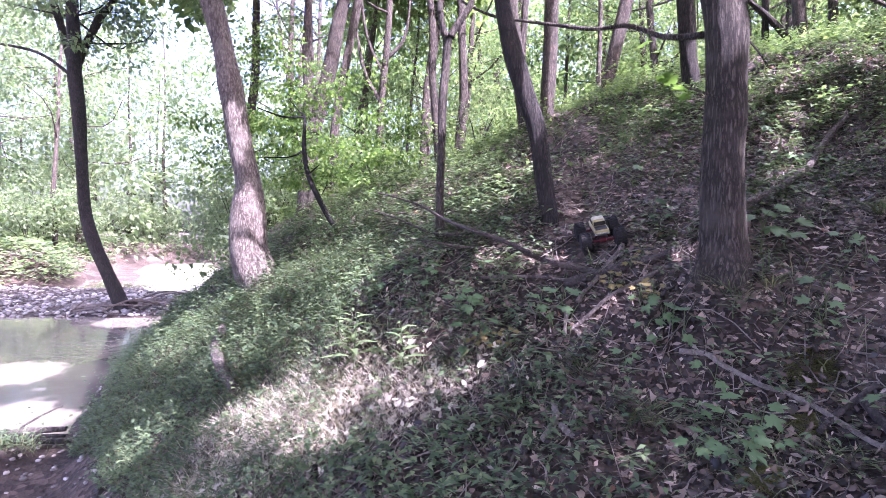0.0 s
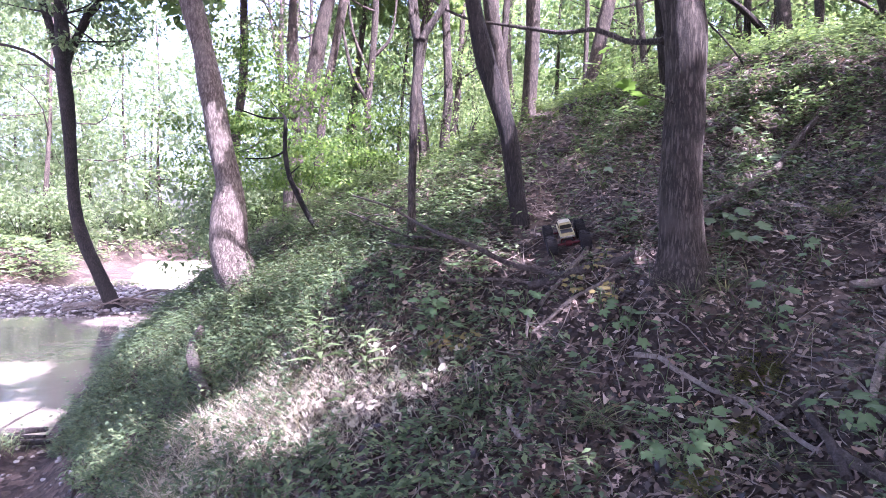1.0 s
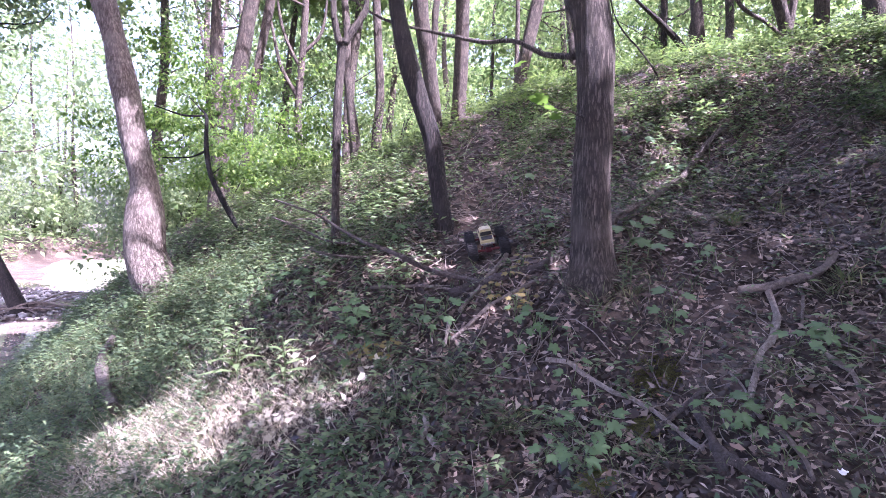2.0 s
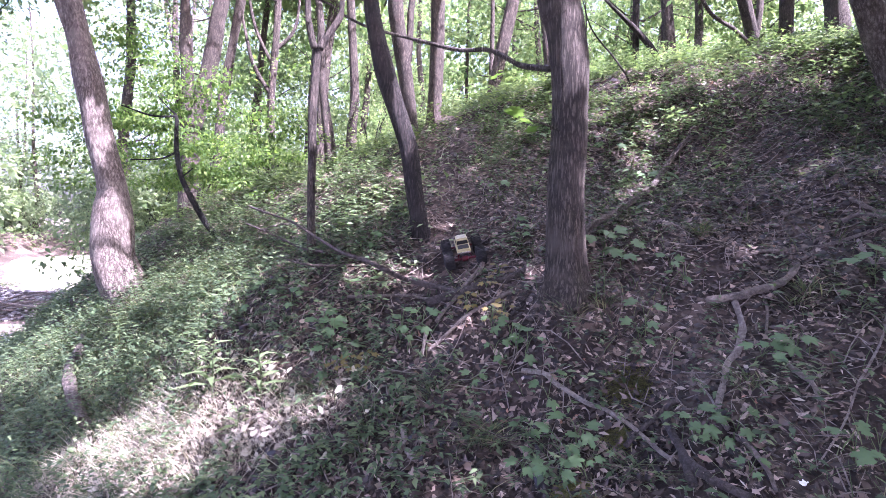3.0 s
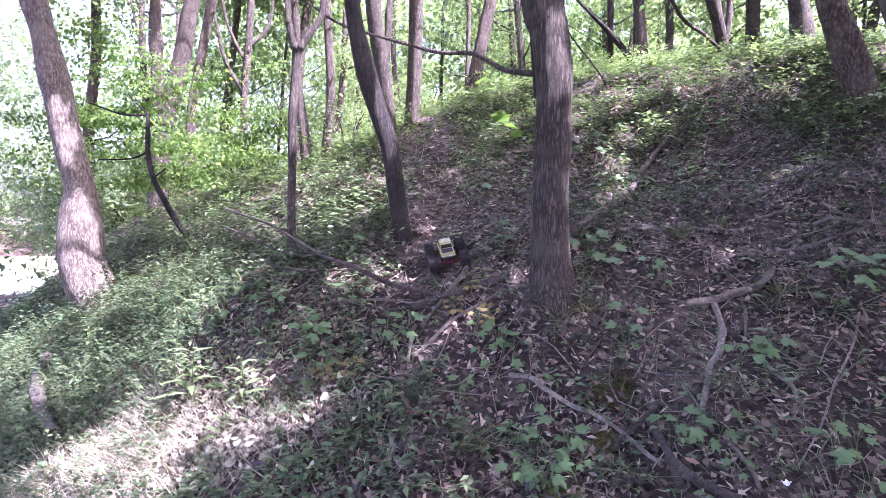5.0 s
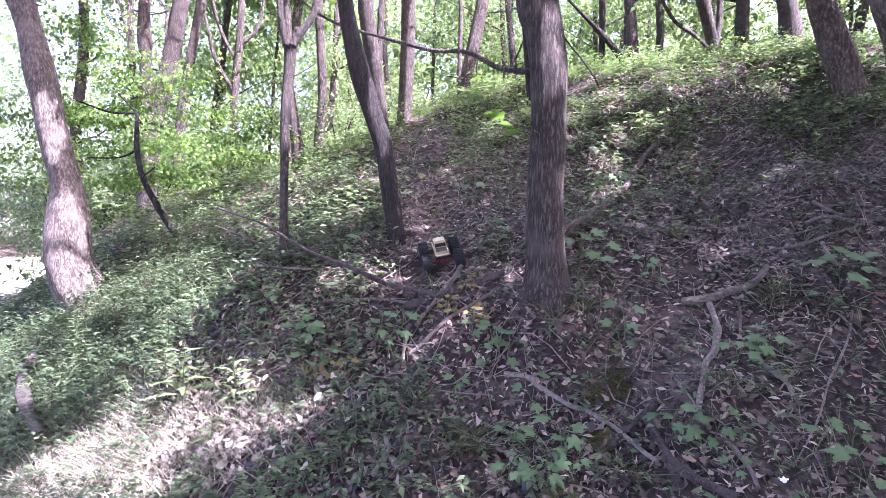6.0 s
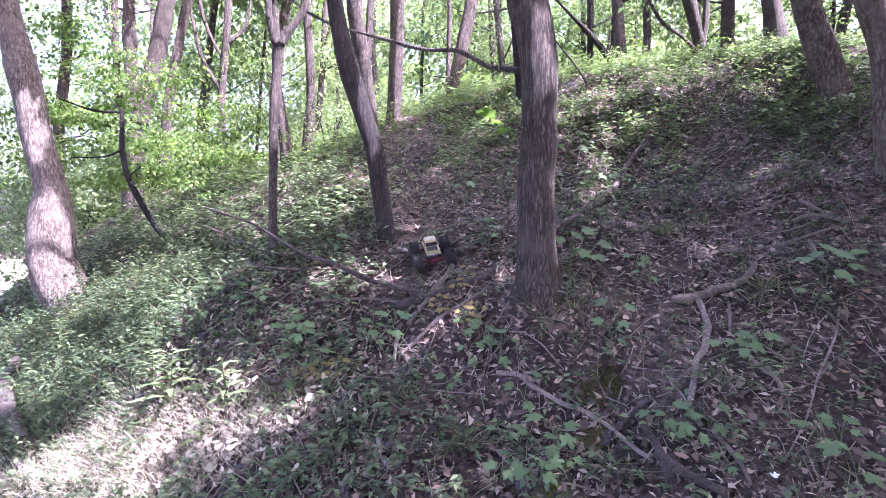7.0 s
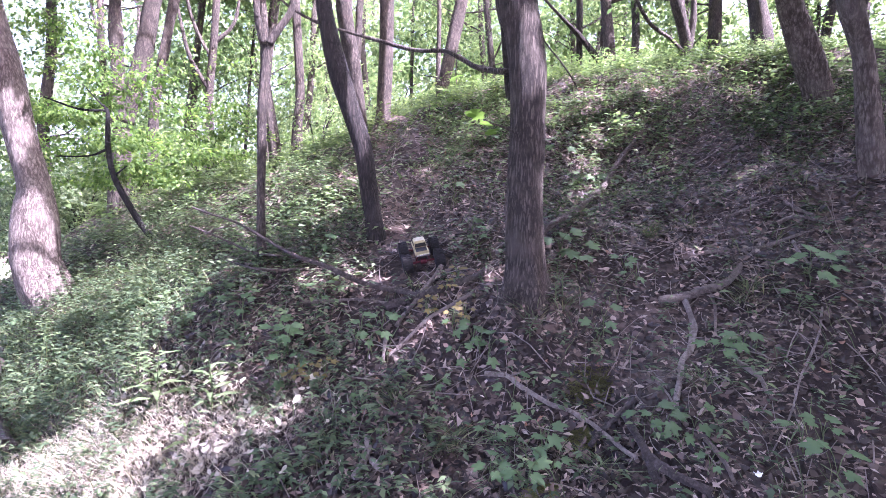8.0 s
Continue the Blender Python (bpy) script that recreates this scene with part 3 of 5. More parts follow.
big = tree("straight furrowed trunk of a large tree on the slope", [(1.74, 3.05, 1.9, 0.184), (1.74, 3.06, 2.05, 0.149), (1.74, 3.07, 2.21, 0.13), (1.74, 3.08, 2.4, 0.125), (1.75, 3.1, 2.65, 0.123), (1.77, 3.11, 2.9, 0.127), (1.78, 3.13, 3.15, 0.119), (1.78, 3.14, 3.4, 0.125), (1.77, 3.15, 3.53, 0.127), (1.74, 3.16, 3.72, 0.13), (1.7, 3.17, 3.9, 0.135), (1.66, 3.25, 4.8, 0.13), (1.8, 3.3, 6, 0.125), (2.1, 3.35, 7.6, 0.11)],
           limbs=[[(1.68, 3.25, 3.44, 0.024), (1.64, 3.45, 3.5, 0.02), (1.57, 3.6, 3.56, 0.02), (1.5, 3.75, 3.66, 0.02), (1.41, 3.9, 3.75, 0.018), (1.22, 4.1, 3.8, 0.017), (0.98, 4.35, 3.93, 0.016), (0.76, 4.6, 4.06, 0.014), (0.52, 4.8, 4.18, 0.012), (0.3, 4.9, 4.31, 0.011), (0.17, 4.95, 4.42, 0.009), (0.05, 5, 4.48, 0.007)], [(1.72, 3.06, 2.98, 0.012), (1.58, 3.04, 3.03, 0.007), (1.42, 3.08, 3.08, 0.004)], [(1.45, 3.68, 3.62, 0.006), (1.36, 3.4, 3.45, 0.004), (1.3, 3.18, 3.32, 0.002)]],
           top=11, crown=(18, 2.8, 130), mat=M_BARK_MOSS, seed=7, sides=28)
tree("grey trunk forking above the brush", [(1.15, 7.1, 3.41, 0.101), (1.13, 7.1, 3.73, 0.093), (1.05, 7.1, 4.41, 0.1), (0.97, 7.1, 4.93, 0.107), (0.93, 7.1, 5.37, 0.11)],
     limbs=[[(1.1, 7.15, 4.58, 0.058), (1.13, 7.15, 5.04, 0.046), (1.16, 7.15, 5.41, 0.042), (1.3, 7.2, 6.5, 0.03)]], top=9, crown=(9, 2.2, 80), seed=8)
tree("tall pale trunk with sunlit bark at the crest", [(1.49, 7.4, 3.64, 0.142), (1.49, 7.4, 3.88, 0.109), (1.52, 7.4, 4.36, 0.101), (1.54, 7.4, 4.91, 0.097), (1.55, 7.4, 5.54, 0.096)], top=10, crown=(9, 2.2, 80), seed=9)
tree("leaning grey trunk at the crest", [(2.5, 8, 4.18, 0.107), (2.5, 8, 4.33, 0.085), (2.6, 8, 4.81, 0.093), (2.72, 8, 5.34, 0.098), (2.84, 8, 5.87, 0.093)], top=10, crown=(8, 2.2, 80), seed=10)
tree("slim straight trunk in the woods", [(0.3, 8.8, 3.3, 0.1), (0.32, 8.8, 3.9, 0.075), (0.37, 8.8, 4.47, 0.07), (0.33, 8.8, 5.63, 0.065)], top=9.5, crown=(8, 2.2, 70), seed=11)
tree("branching bare-limbed tree in the woods", [(-1.28, 10.5, 3.1, 0.11), (-1.25, 10.5, 4.01, 0.081), (-1.22, 10.5, 4.78, 0.07), (-1.13, 10.5, 5.63, 0.07), (-1.06, 10.5, 6.55, 0.064)],
     limbs=[[(-1.22, 10.5, 4.78, 0.045), (-1.55, 10.5, 5.4, 0.035), (-1.75, 10.5, 6.4, 0.02)], [(-1.13, 10.5, 5.63, 0.04), (-0.75, 10.5, 6.1, 0.03), (-0.6, 10.5, 7.2, 0.02)], [(-1.16, 10.5, 5.3, 0.035), (-1.5, 10.5, 6.1, 0.03), (-1.65, 10.5, 7.2, 0.015)]], top=8.5, crown=(6, 2.0, 50), seed=12)
tree("grey trunk standing behind a young tree", [(-0.01, 8.5, 3.33, 0.099), (-0.06, 8.5, 3.84, 0.081), (-0.12, 8.5, 4.39, 0.062), (-0.15, 8.5, 4.8, 0.058)], top=9, crown=(7, 2.0, 70), seed=13)
tree("slanting trunk in the woods", [(-2.1, 10, 3.2, 0.1), (-2.03, 10, 4.32, 0.081), (-1.91, 10, 4.97, 0.081), (-1.78, 10, 5.65, 0.071), (-1.64, 10, 6.32, 0.08)], top=9.5, crown=(8, 2.2, 70), seed=14)
tree("stout leaning trunk high on the hillside", [(5.16, 3.86, 3.51, 0.152), (5.12, 3.87, 3.68, 0.133), (5.01, 3.88, 3.95, 0.134), (4.88, 3.89, 4.22, 0.125), (4.76, 3.9, 4.49, 0.116)], top=10, crown=(14, 2.4, 110), mat=M_BARK_PALE, seed=15, sides=20, flare=0.12)
tree("smooth grey trunk on the upper hillside", [(4.38, 2.79, 2.71, 0.089), (4.34, 2.8, 3.02, 0.081), (4.32, 2.82, 3.35, 0.074), (4.28, 2.83, 3.63, 0.07), (4.22, 2.84, 3.83, 0.074), (4.16, 2.85, 4.02, 0.083)], top=9, crown=(12, 2.2, 100), mat=M_BARK_PALE, seed=16)
tree("broad trunk beyond the crest", [(8, 7.3, 4.9, 0.21), (7.97, 7.3, 5.57, 0.183), (7.84, 7.3, 6.13, 0.143)], top=10, crown=(9, 2.4, 80), seed=17)
tree("thin leaning trunk beyond the crest", [(6.45, 7.2, 4.7, 0.085), (6.38, 7.2, 5.23, 0.082), (6.27, 7.2, 5.58, 0.09), (6.16, 7.2, 5.92, 0.099)], limbs=[[(6.42, 7.2, 5, 0.05), (6.5, 7.2, 5.7, 0.045), (6.45, 7.2, 6.6, 0.03)], [(6.4, 7.15, 5, 0.03), (6.02, 7.1, 5.25, 0.027), (5.77, 7.1, 5.37, 0.026), (5.58, 7.1, 5.5, 0.026), (5.37, 7.1, 5.79, 0.026), (5.2, 7.2, 6.3, 0.02)]], top=9, crown=(7, 2.0, 70), seed=18)
tree("thin dark trunk beyond the crest", [(4.93, 8, 4.5, 0.06), (4.92, 8, 4.93, 0.052), (4.91, 8, 5.44, 0.052), (4.9, 8, 6.09, 0.052)], limbs=[[(5.5, 7.9, 4.7, 0.055), (5.21, 7.9, 5.09, 0.05), (4.87, 7.9, 5.45, 0.045), (4.51, 7.9, 5.74, 0.024), (4.2, 7.9, 6, 0.02)]], top=9, crown=(7, 2.0, 70), mat=M_BARK_DARK, seed=19)
tree("dark trunk hidden behind the large one", [(2.93, 6.1, 3.98, 0.086), (2.9, 6.1, 4.19, 0.086), (2.87, 6.1, 4.51, 0.092), (2.84, 6.1, 4.9, 0.095)], top=9, crown=(8, 2.0, 80), mat=M_BARK_DARK, seed=20)
tree("thin bare sapling bending over the crest", [(3.68, 5.9, 4.1, 0.012), (3.49, 5.97, 4.42, 0.011), (3.37, 6.01, 4.57, 0.010), (3.23, 6.07, 4.82, 0.008), (3.1, 6.1, 5.3, 0.004)], mat=M_BARK_DARK, seed=21, sides=8, flare=0)

# woods beyond the crest, along the creek and on the far bank
gb = np.random.default_rng(21)
wood = [(-2.5, 9.0), (0.3, 10.0), (-1.6, 12.0), (-0.2, 9.1), (-2.5, 11.2), (2.5, 8.0), (8.4, 7.3), (5.2, 8.1)]


def woodland(count, zone, girth, tall, crown, leaf, leaf_size, seed, gap):
    for k in range(count):
        x, y = zone()
        z = float(height(x, y))
        if (z < 0.6 and y > 3 and x < -7) or (-0.62 < x / y < -0.50 and 8 < y < 34) or z < 0.05 or any((x - a) ** 2 + (y - b) ** 2 < gap * gap for a, b in wood):
            continue
        wood.append((x, y))
        r = gb.uniform(*girth)
        lean = gb.normal(size=2) * 0.10
        h = gb.uniform(3.0, 5.0)
        line = [(x, y, z, r * 1.35), (x + lean[0], y + lean[1], z + 0.8, r), (x + 2.2 * lean[0] + gb.normal() * 0.1, y + 2.2 * lean[1], z + h * 0.6, r * 0.9), (x + 3.5 * lean[0], y + 3.5 * lean[1], z + h, r * 0.8)]
        tree("tall woodland tree with a grey trunk in green foliage", line, top=z + gb.uniform(*tall), crown=crown, leaf=leaf, seed=seed + k, sides=10, leaf_size=leaf_size, group="background trees", low=0.8, mat=M_BARK)


woodland(34, lambda: (gb.uniform(-5, 15), gb.uniform(10.5, 22)), (0.05, 0.13), (7, 10), (25, 2.6, 88), M_LIGHT, 0.095, 40, 1.1)
woodland(24, lambda: (lambda a, r: (r * math.sin(a), r * math.cos(a)))(gb.uniform(0.55, 1.15), gb.uniform(11, 20)), (0.06, 0.15), (8, 11), (26, 3.0, 88), M_LIGHT, 0.125, 540, 1.2)
woodland(26, lambda: (gb.uniform(-10, 26), gb.uniform(21, 34)), (0.10, 0.2), (9, 13), (24, 4.0, 58), M_LIGHT, 0.2, 140, 2.0)
woodland(56, lambda: (lambda y: (-y * gb.uniform(0.28, 1.15), y))(gb.uniform(23, 52)), (0.12, 0.24), (11, 19), (30, 4.8, 52), M_PALE, 0.2, 240, 2.2)
woodland(12, lambda: (lambda y: (-y * gb.uniform(0.15, 0.34), y))(gb.uniform(13, 22)), (0.06, 0.12), (8, 11), (18, 2.6, 80), M_LIGHT, 0.13, 640, 1.3)
woodland(26, lambda: (gb.uniform(-32, -19), gb.uniform(2, 26)), (0.10, 0.2), (10, 16), (24, 4.0, 55), M_PALE, 0.22, 340, 2.0)
# unseen trees behind and to the right of the camera, added to block light
woodland(26, lambda: (lambda a, r: (r * math.cos(a), r * math.sin(a) - 2))(gb.uniform(-3.3, 0.35), gb.uniform(9, 17)), (0.10, 0.2), (10, 14), (20, 3.6, 34), M_CANOPY, 0.42, 440, 1.6)


def shrub(at, size, count, leaf, leaf_size, seed, label="leafy green understorey shrub"):
    g = np.random.default_rng(900 + seed)
    x, y = at
    z = float(height(x, y))
    t = thing("shrub", (x, y, z), label, "shrub", "understorey shrubs")
    ends, stems = [], []
    for k in range(7):
        a, r = g.uniform(0, 6.28), size * g.uniform(0.25, 0.9)
        end = np.array([x + math.cos(a) * r, y + math.sin(a) * r, z + size * g.uniform(0.5, 1.5)])
        mid = np.array([x, y, z]) * 0.45 + end * 0.55 + np.array([0, 0, 0.15 * size])
        stems.append(tube([(x, y, z - 0.05, 0.014), (*mid, 0.010), (*end, 0.004)], 6, 8, 0.05, 0, k))
        ends += [end, mid + g.normal(size=3) * 0.2 * size, end + g.normal(size=3) * 0.3 * size]
    piece("stem", *join(stems), M_BARK_DARK, t)
    v, f = crown_mesh(ends, size * g.uniform(0.25, 0.5, len(ends)), count, leaf_size, 0.55, g, 0.7, True)
    piece("foliage", v, f, leaf, t)


for k in range(26):
    x, y = gb.uniform(-3.5, 10), gb.uniform(8.4, 14)
    if height(x, y) > 2.0:
        shrub((x, y), gb.uniform(0.4, 0.8), 80, M_LIGHT, 0.06, k)
for k in range(58):
    y = gb.uniform(15, 44)
    x = -gb.uniform(0.26, 1.05) * y
    if height(x, y) > 0.25 and not (-0.56 < x / y < -0.43 and y < 32):
        shrub((x, y), gb.uniform(1.2, 2.8), 58, M_PALE, 0.19, 60 + k, "pale sunlit bank shrub")
for k in range(16):
    x, y = gb.uniform(-5.5, -3.4), gb.uniform(9.5, 18)
    if height(x, y) > 0.2 and x > -0.40 * y:
        shrub((x, y), gb.uniform(0.6, 1.1), 100, M_PALE, 0.085, 160 + k)

# the woods farther off, a mass of foliage with haze painted into its pale colour
gf = np.random.default_rng(17)
n = 1700
fa, fr = gf.uniform(-0.95, 1.25, n), gf.uniform(36, 60, n)
fc = np.stack([fr * np.sin(fa), fr * np.cos(fa), 1 + 19 * gf.uniform(0, 1, n) ** 1.15], 1)
open_sky = (fa > -0.60) & (fa < -0.42) & (fc[:, 2] > 8 + 3 * np.sin(23 * fa)) & (gf.uniform(0, 1, n) < 0.5)
fc = fc[~open_sky]
n = len(fc)
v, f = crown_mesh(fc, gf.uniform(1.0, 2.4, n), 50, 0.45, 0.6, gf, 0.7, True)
tagged(piece("far_woods", v, f, M_PALE), "foliage of the farther woods, haze put into its pale green", "foliage", kind="stuff")

# denser green woods behind the crest
n = 620
ma, mr = gf.uniform(-0.40, 1.15, n), gf.uniform(17, 32, n)
mc = np.stack([mr * np.sin(ma), mr * np.cos(ma), 3.0 + 9.5 * gf.uniform(0, 1, n) ** 1.4], 1)
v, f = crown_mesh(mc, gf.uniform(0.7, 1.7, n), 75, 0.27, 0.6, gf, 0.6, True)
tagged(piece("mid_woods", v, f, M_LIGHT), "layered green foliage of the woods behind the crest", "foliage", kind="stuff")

# a closed canopy overhead, mostly out of view, added to shade the forest floor
gc = np.random.default_rng(5)
n = 2500
cx, cy, cz = gc.uniform(-5, 20, n), gc.uniform(-18, 7, n), gc.uniform(7.5, 14, n)
m = 650
cc = np.vstack([np.stack([cx, cy, cz], 1), np.stack([gc.uniform(-9, 1, m), gc.uniform(5, 17, m), gc.uniform(8.5, 13, m)], 1)])
# extra unseen clumps that shade the foreground at the lower right
o = 80
cc = np.vstack([cc, np.stack([gc.uniform(3.0, 11.5, o), gc.uniform(-7.5, 0.5, o), gc.uniform(8.0, 11.5, o)], 1)])
n += m + o
v, f = crown_mesh(cc, gc.uniform(0.6, 1.3, n), 42, 0.33, 0.6, gc, 0.5, True)
canopy = piece("shading_canopy", v, f, M_CANOPY)
tagged(canopy, "mostly unseen leaf canopy added to shade the slope, with gaps cut for sunbeams", "foliage", kind="stuff")


# ---- sand bar up the creek ----
M_SAND = plain_material("pale_sand", (0.42, 0.39, 0.33), 0.9, 0, 3.0, 0.25, 0.02)
sy, sx = np.meshgrid(np.linspace(17.5, 36, 60), np.linspace(-0.085, 0.085, 24), indexing="ij")
sxx = -0.505 * sy + sx * sy * (0.6 + 0.4 * np.sin(np.pi * (sy - 17.5) / 18.5)) + 0.25 * np.sin(sy * 1.3)
si, sj = np.meshgrid(np.arange(59), np.arange(23), indexing="ij")
sq = np.stack([si * 24 + sj, si * 24 + sj + 1, (si + 1) * 24 + sj + 1, (si + 1) * 24 + sj], -1).reshape(-1, 4)
edge = 1 - np.maximum(np.abs(sx) / 0.085, np.abs(sy - 26.75) / 9.25) ** 4
bar = piece("sand_bar", np.stack([sxx, sy, rough(sxx, sy) - 0.05 + 0.16 * edge], -1).reshape(-1, 3), sq, M_SAND)
tagged(bar, "pale dry sand bar in full sun beside the creek", "sand", kind="structure")

# ---- forest floor ----
def scatter(n, x0, x1, y0, y1, g, keep):
    x, y = g.uniform(x0, x1, n), g.uniform(y0, y1, n)
    ok = g.uniform(0, 1, n) < keep(x, y)
    return x[ok], y[ok]


def bare_trail(x, y):
    """1 on the worn trail up the slope, 0 off it."""
    middle = 1.05 + 0.12 * (y - 3.2) + 0.15 * np.sin(1.3 * y)
    return np.exp(-(((x - middle) / 0.32) ** 2)) * step(2.6, 3.3, y)


def mud_line(x, y):
    """How high the bare muddy shore reaches above the water."""
    return 0.20 + 0.07 * np.sin(3.1 * y + 1.3 * x) + 0.05 * np.sin(7.7 * y)


def truck_stand(x, y):
    """1 on the scuffed soil under the toy truck."""
    return mound(x, y, 1.2, 3.72, 0.24, 0.26) > 0.4


def blotch(x, y, s, p):
    return 0.5 + 0.25 * (np.sin(s * x + 1.7 * np.sin(s * 0.8 * y + p)) + np.sin(s * 1.1 * y + 1.4 * np.sin(s * 0.9 * x + 2 * p)))


gl = np.random.default_rng(11)


def sunlit_dry_patch(x, y):
    """1 in the sun patch, where straw and dry leaves add sunlit brightness by their colour."""
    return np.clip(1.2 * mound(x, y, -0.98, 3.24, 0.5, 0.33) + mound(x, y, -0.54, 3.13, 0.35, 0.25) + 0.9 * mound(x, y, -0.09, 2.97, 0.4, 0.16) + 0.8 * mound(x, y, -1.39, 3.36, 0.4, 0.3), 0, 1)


def litter_patch(n, x0, x1, y0, y1, size):
    x, y = scatter(n, x0, x1, y0, y1, gl, lambda x, y: np.clip(0.25 + 0.9 * blotch(x, y, 2.1, 0.4), 0, 1) * (1 - 0.5 * bare_trail(x, y)) * (1 - 0.8 * sunlit_dry_patch(x, y)) * (1 - 0.9 * truck_stand(x, y)) * (height(x, y) > 0.12))
    nrm = slope_normal(x, y)
    at = np.stack([x, y, rough(x, y) + gl.uniform(0.0, 0.035, len(x))], 1)
    up = unit(nrm + 0.36 * ball(len(x), gl))
    return crumpled_leaves(at, up, size * gl.uniform(0.5, 1.4, len(x)), gl)


litter = piece("leaf_litter", *join([litter_patch(60000, -2.6, 5.6, 1.0, 5.2, 0.05), litter_patch(15000, -3.5, 8.5, 5.0, 9.5, 0.075), litter_patch(4000, -3, 7, -2, 1.2, 0.08)]), M_LITTER)
nx_, ny_ = scatter(70000, -2.4, 5.6, 1.1, 5.6, gl, lambda x, y: (0.35 + 0.65 * blotch(x, y, 5.3, 0.9)) * (1 - 0.6 * bare_trail(x, y)) * (height(x, y) > 0.15))
na = gl.uniform(0, 6.28, len(nx_))
ns_ = gl.uniform(0.02, 0.06, len(nx_))
nn = slope_normal(nx_, ny_)
nw = np.stack([np.cos(na), np.sin(na), 0 * na], 1)
nw = unit(nw - nn * (nw * nn).sum(1, keepdims=True) + nn * gl.uniform(-0.1, 0.3, (len(nx_), 1)))
shreds = piece("leaf_shreds", *plain_leaves(np.stack([nx_, ny_, rough(nx_, ny_) + gl.uniform(0.005, 0.035, len(nx_))], 1), nw, unit(nn + 0.4 * ball(len(nx_), gl)), ns_, ns_ * gl.uniform(0.12, 0.4, len(nx_))), M_SHRED)
tagged(shreds, "shredded dry leaf bits and straw on the soil", "leaf litter", kind="stuff")
tagged(litter, "dry curled brown and grey fallen leaves", "leaf litter", kind="stuff")

gh = np.random.default_rng(13)


def herb_cover(x, y):
    lush = step(1.5, 0.0, x) * step(6.8, 5.6, y) + 0.9 * step(5.0, 6.0, y) + 0.9 * mound(x, y, 0.2, 4.3, 0.8, 1.1) + 0.7 * mound(x, y, -0.1, 3.75, 0.9, 0.55) + 0.35 * step(3.0, 5.2, x) + 0.6 * step(2.7, 3.4, height(x, y))
    sparse = 0.9 * np.clip(blotch(x, y, 3.3, 1.1) - 0.25, 0, 1) + 0.16 * step(1.8, 0.8, x) + 0.1
    sparse = sparse * (1 - 0.62 * step(-0.3, 0.3, x) * step(3.6, 3.0, y))
    return np.clip(0.8 * lush * (0.35 + 0.8 * blotch(x, y, 2.6, 0.7)) + sparse, 0, 1) * (1 - 0.85 * bare_trail(x, y)) * (1 - 0.7 * sunlit_dry_patch(x, y)) * (1 - truck_stand(x, y)) * (height(x, y) > mud_line(x, y))


def herb_patch(n, x0, x1, y0, y1, tall, size, each, plain=False):
    x, y = scatter(n, x0, x1, y0, y1, gh, herb_cover)
    k = len(x)
    nrm = unit(slope_normal(x, y) * 0.4 + np.array([0, 0, 1.0]))
    h = tall * gh.uniform(0.4, 1.4, k)
    u = gh.uniform(0.25, 1, (k, each))
    root = np.stack([x, y, rough(x, y)], 1)
    lean = gh.normal(size=(k, 3)) * 0.25
    at = root[:, None] + (nrm + lean)[:, None] * (h[:, None] * u)[..., None]
    at = at.reshape(-1, 3)
    a = gh.uniform(0, 6.28, len(at))
    way = np.stack([np.cos(a), np.sin(a), gh.uniform(-0.2, 0.5, len(at))], 1)
    up = unit(np.array([0, 0, 1.0]) + 0.45 * ball(len(at), gh))
    s = size * gh.uniform(0.5, 1.4, len(at))
    wide = s * gh.uniform(0.28, 0.55, len(at))
    return plain_leaves(at, way, up, s, wide) if plain else leaves(at, way, up, s, wide, 0.15, 0.3)


herbs = piece("undergrowth", *join([herb_patch(15000, -3.6, 6.0, 1.2, 5.4, 0.13, 0.045, 8), herb_patch(11500, -4.5, 9.5, 5.2, 9.0, 0.17, 0.05, 7, True), herb_patch(9000, -4.8, -0.6, 1.5, 7.5, 0.24, 0.036, 7)]), M_GREEN)
tagged(herbs, "low green woodland herbs covering the slope", "undergrowth", kind="stuff")


def crest_cover(x, y):
    return np.clip(0.25 + 0.9 * blotch(x, y, 1.9, 2.0), 0, 1) * (height(x, y) > 2.2) * step(5.9, 7.3, y + 0.35 * x - 0.35)


def brush_patch(n, tall, size, each):
    x, y = scatter(n, -3.5, 11, 4.0, 12, gh, crest_cover)
    k = len(x)
    h = tall * gh.uniform(0.4, 1.4, k)
    u = gh.uniform(0.2, 1, (k, each))
    at = (np.stack([x, y, rough(x, y)], 1)[:, None] + (np.array([0, 0, 1.0]) + gh.normal(size=(k, 3)) * 0.3)[:, None] * (h[:, None] * u)[..., None]).reshape(-1, 3)
    a = gh.uniform(0, 6.28, len(at))
    way = np.stack([np.cos(a), np.sin(a), gh.uniform(-0.3, 0.5, len(at))], 1)
    s = size * gh.uniform(0.5, 1.4, len(at))
    return plain_leaves(at, way, unit(np.array([0, 0, 1.0]) + 0.5 * ball(len(at), gh)), s, s * 0.5)


brush = piece("crest_brush", *brush_patch(7000, 0.26, 0.058, 9), M_CANOPY)
tagged(brush, "bright green brush along the crest of the hill", "undergrowth", kind="stuff")


def upper_cover(x, y):
    return np.clip(1.5 * blotch(x, y, 2.7, 1.3) - 0.25, 0, 1) * np.clip(step(2.0, 3.6, height(x, y)) + 0.8 * mound(x, y, 0.3, 5.0, 0.8, 1.0), 0, 1) * (1 - 0.9 * bare_trail(x, y)) * step(7.5, 6.2, y)


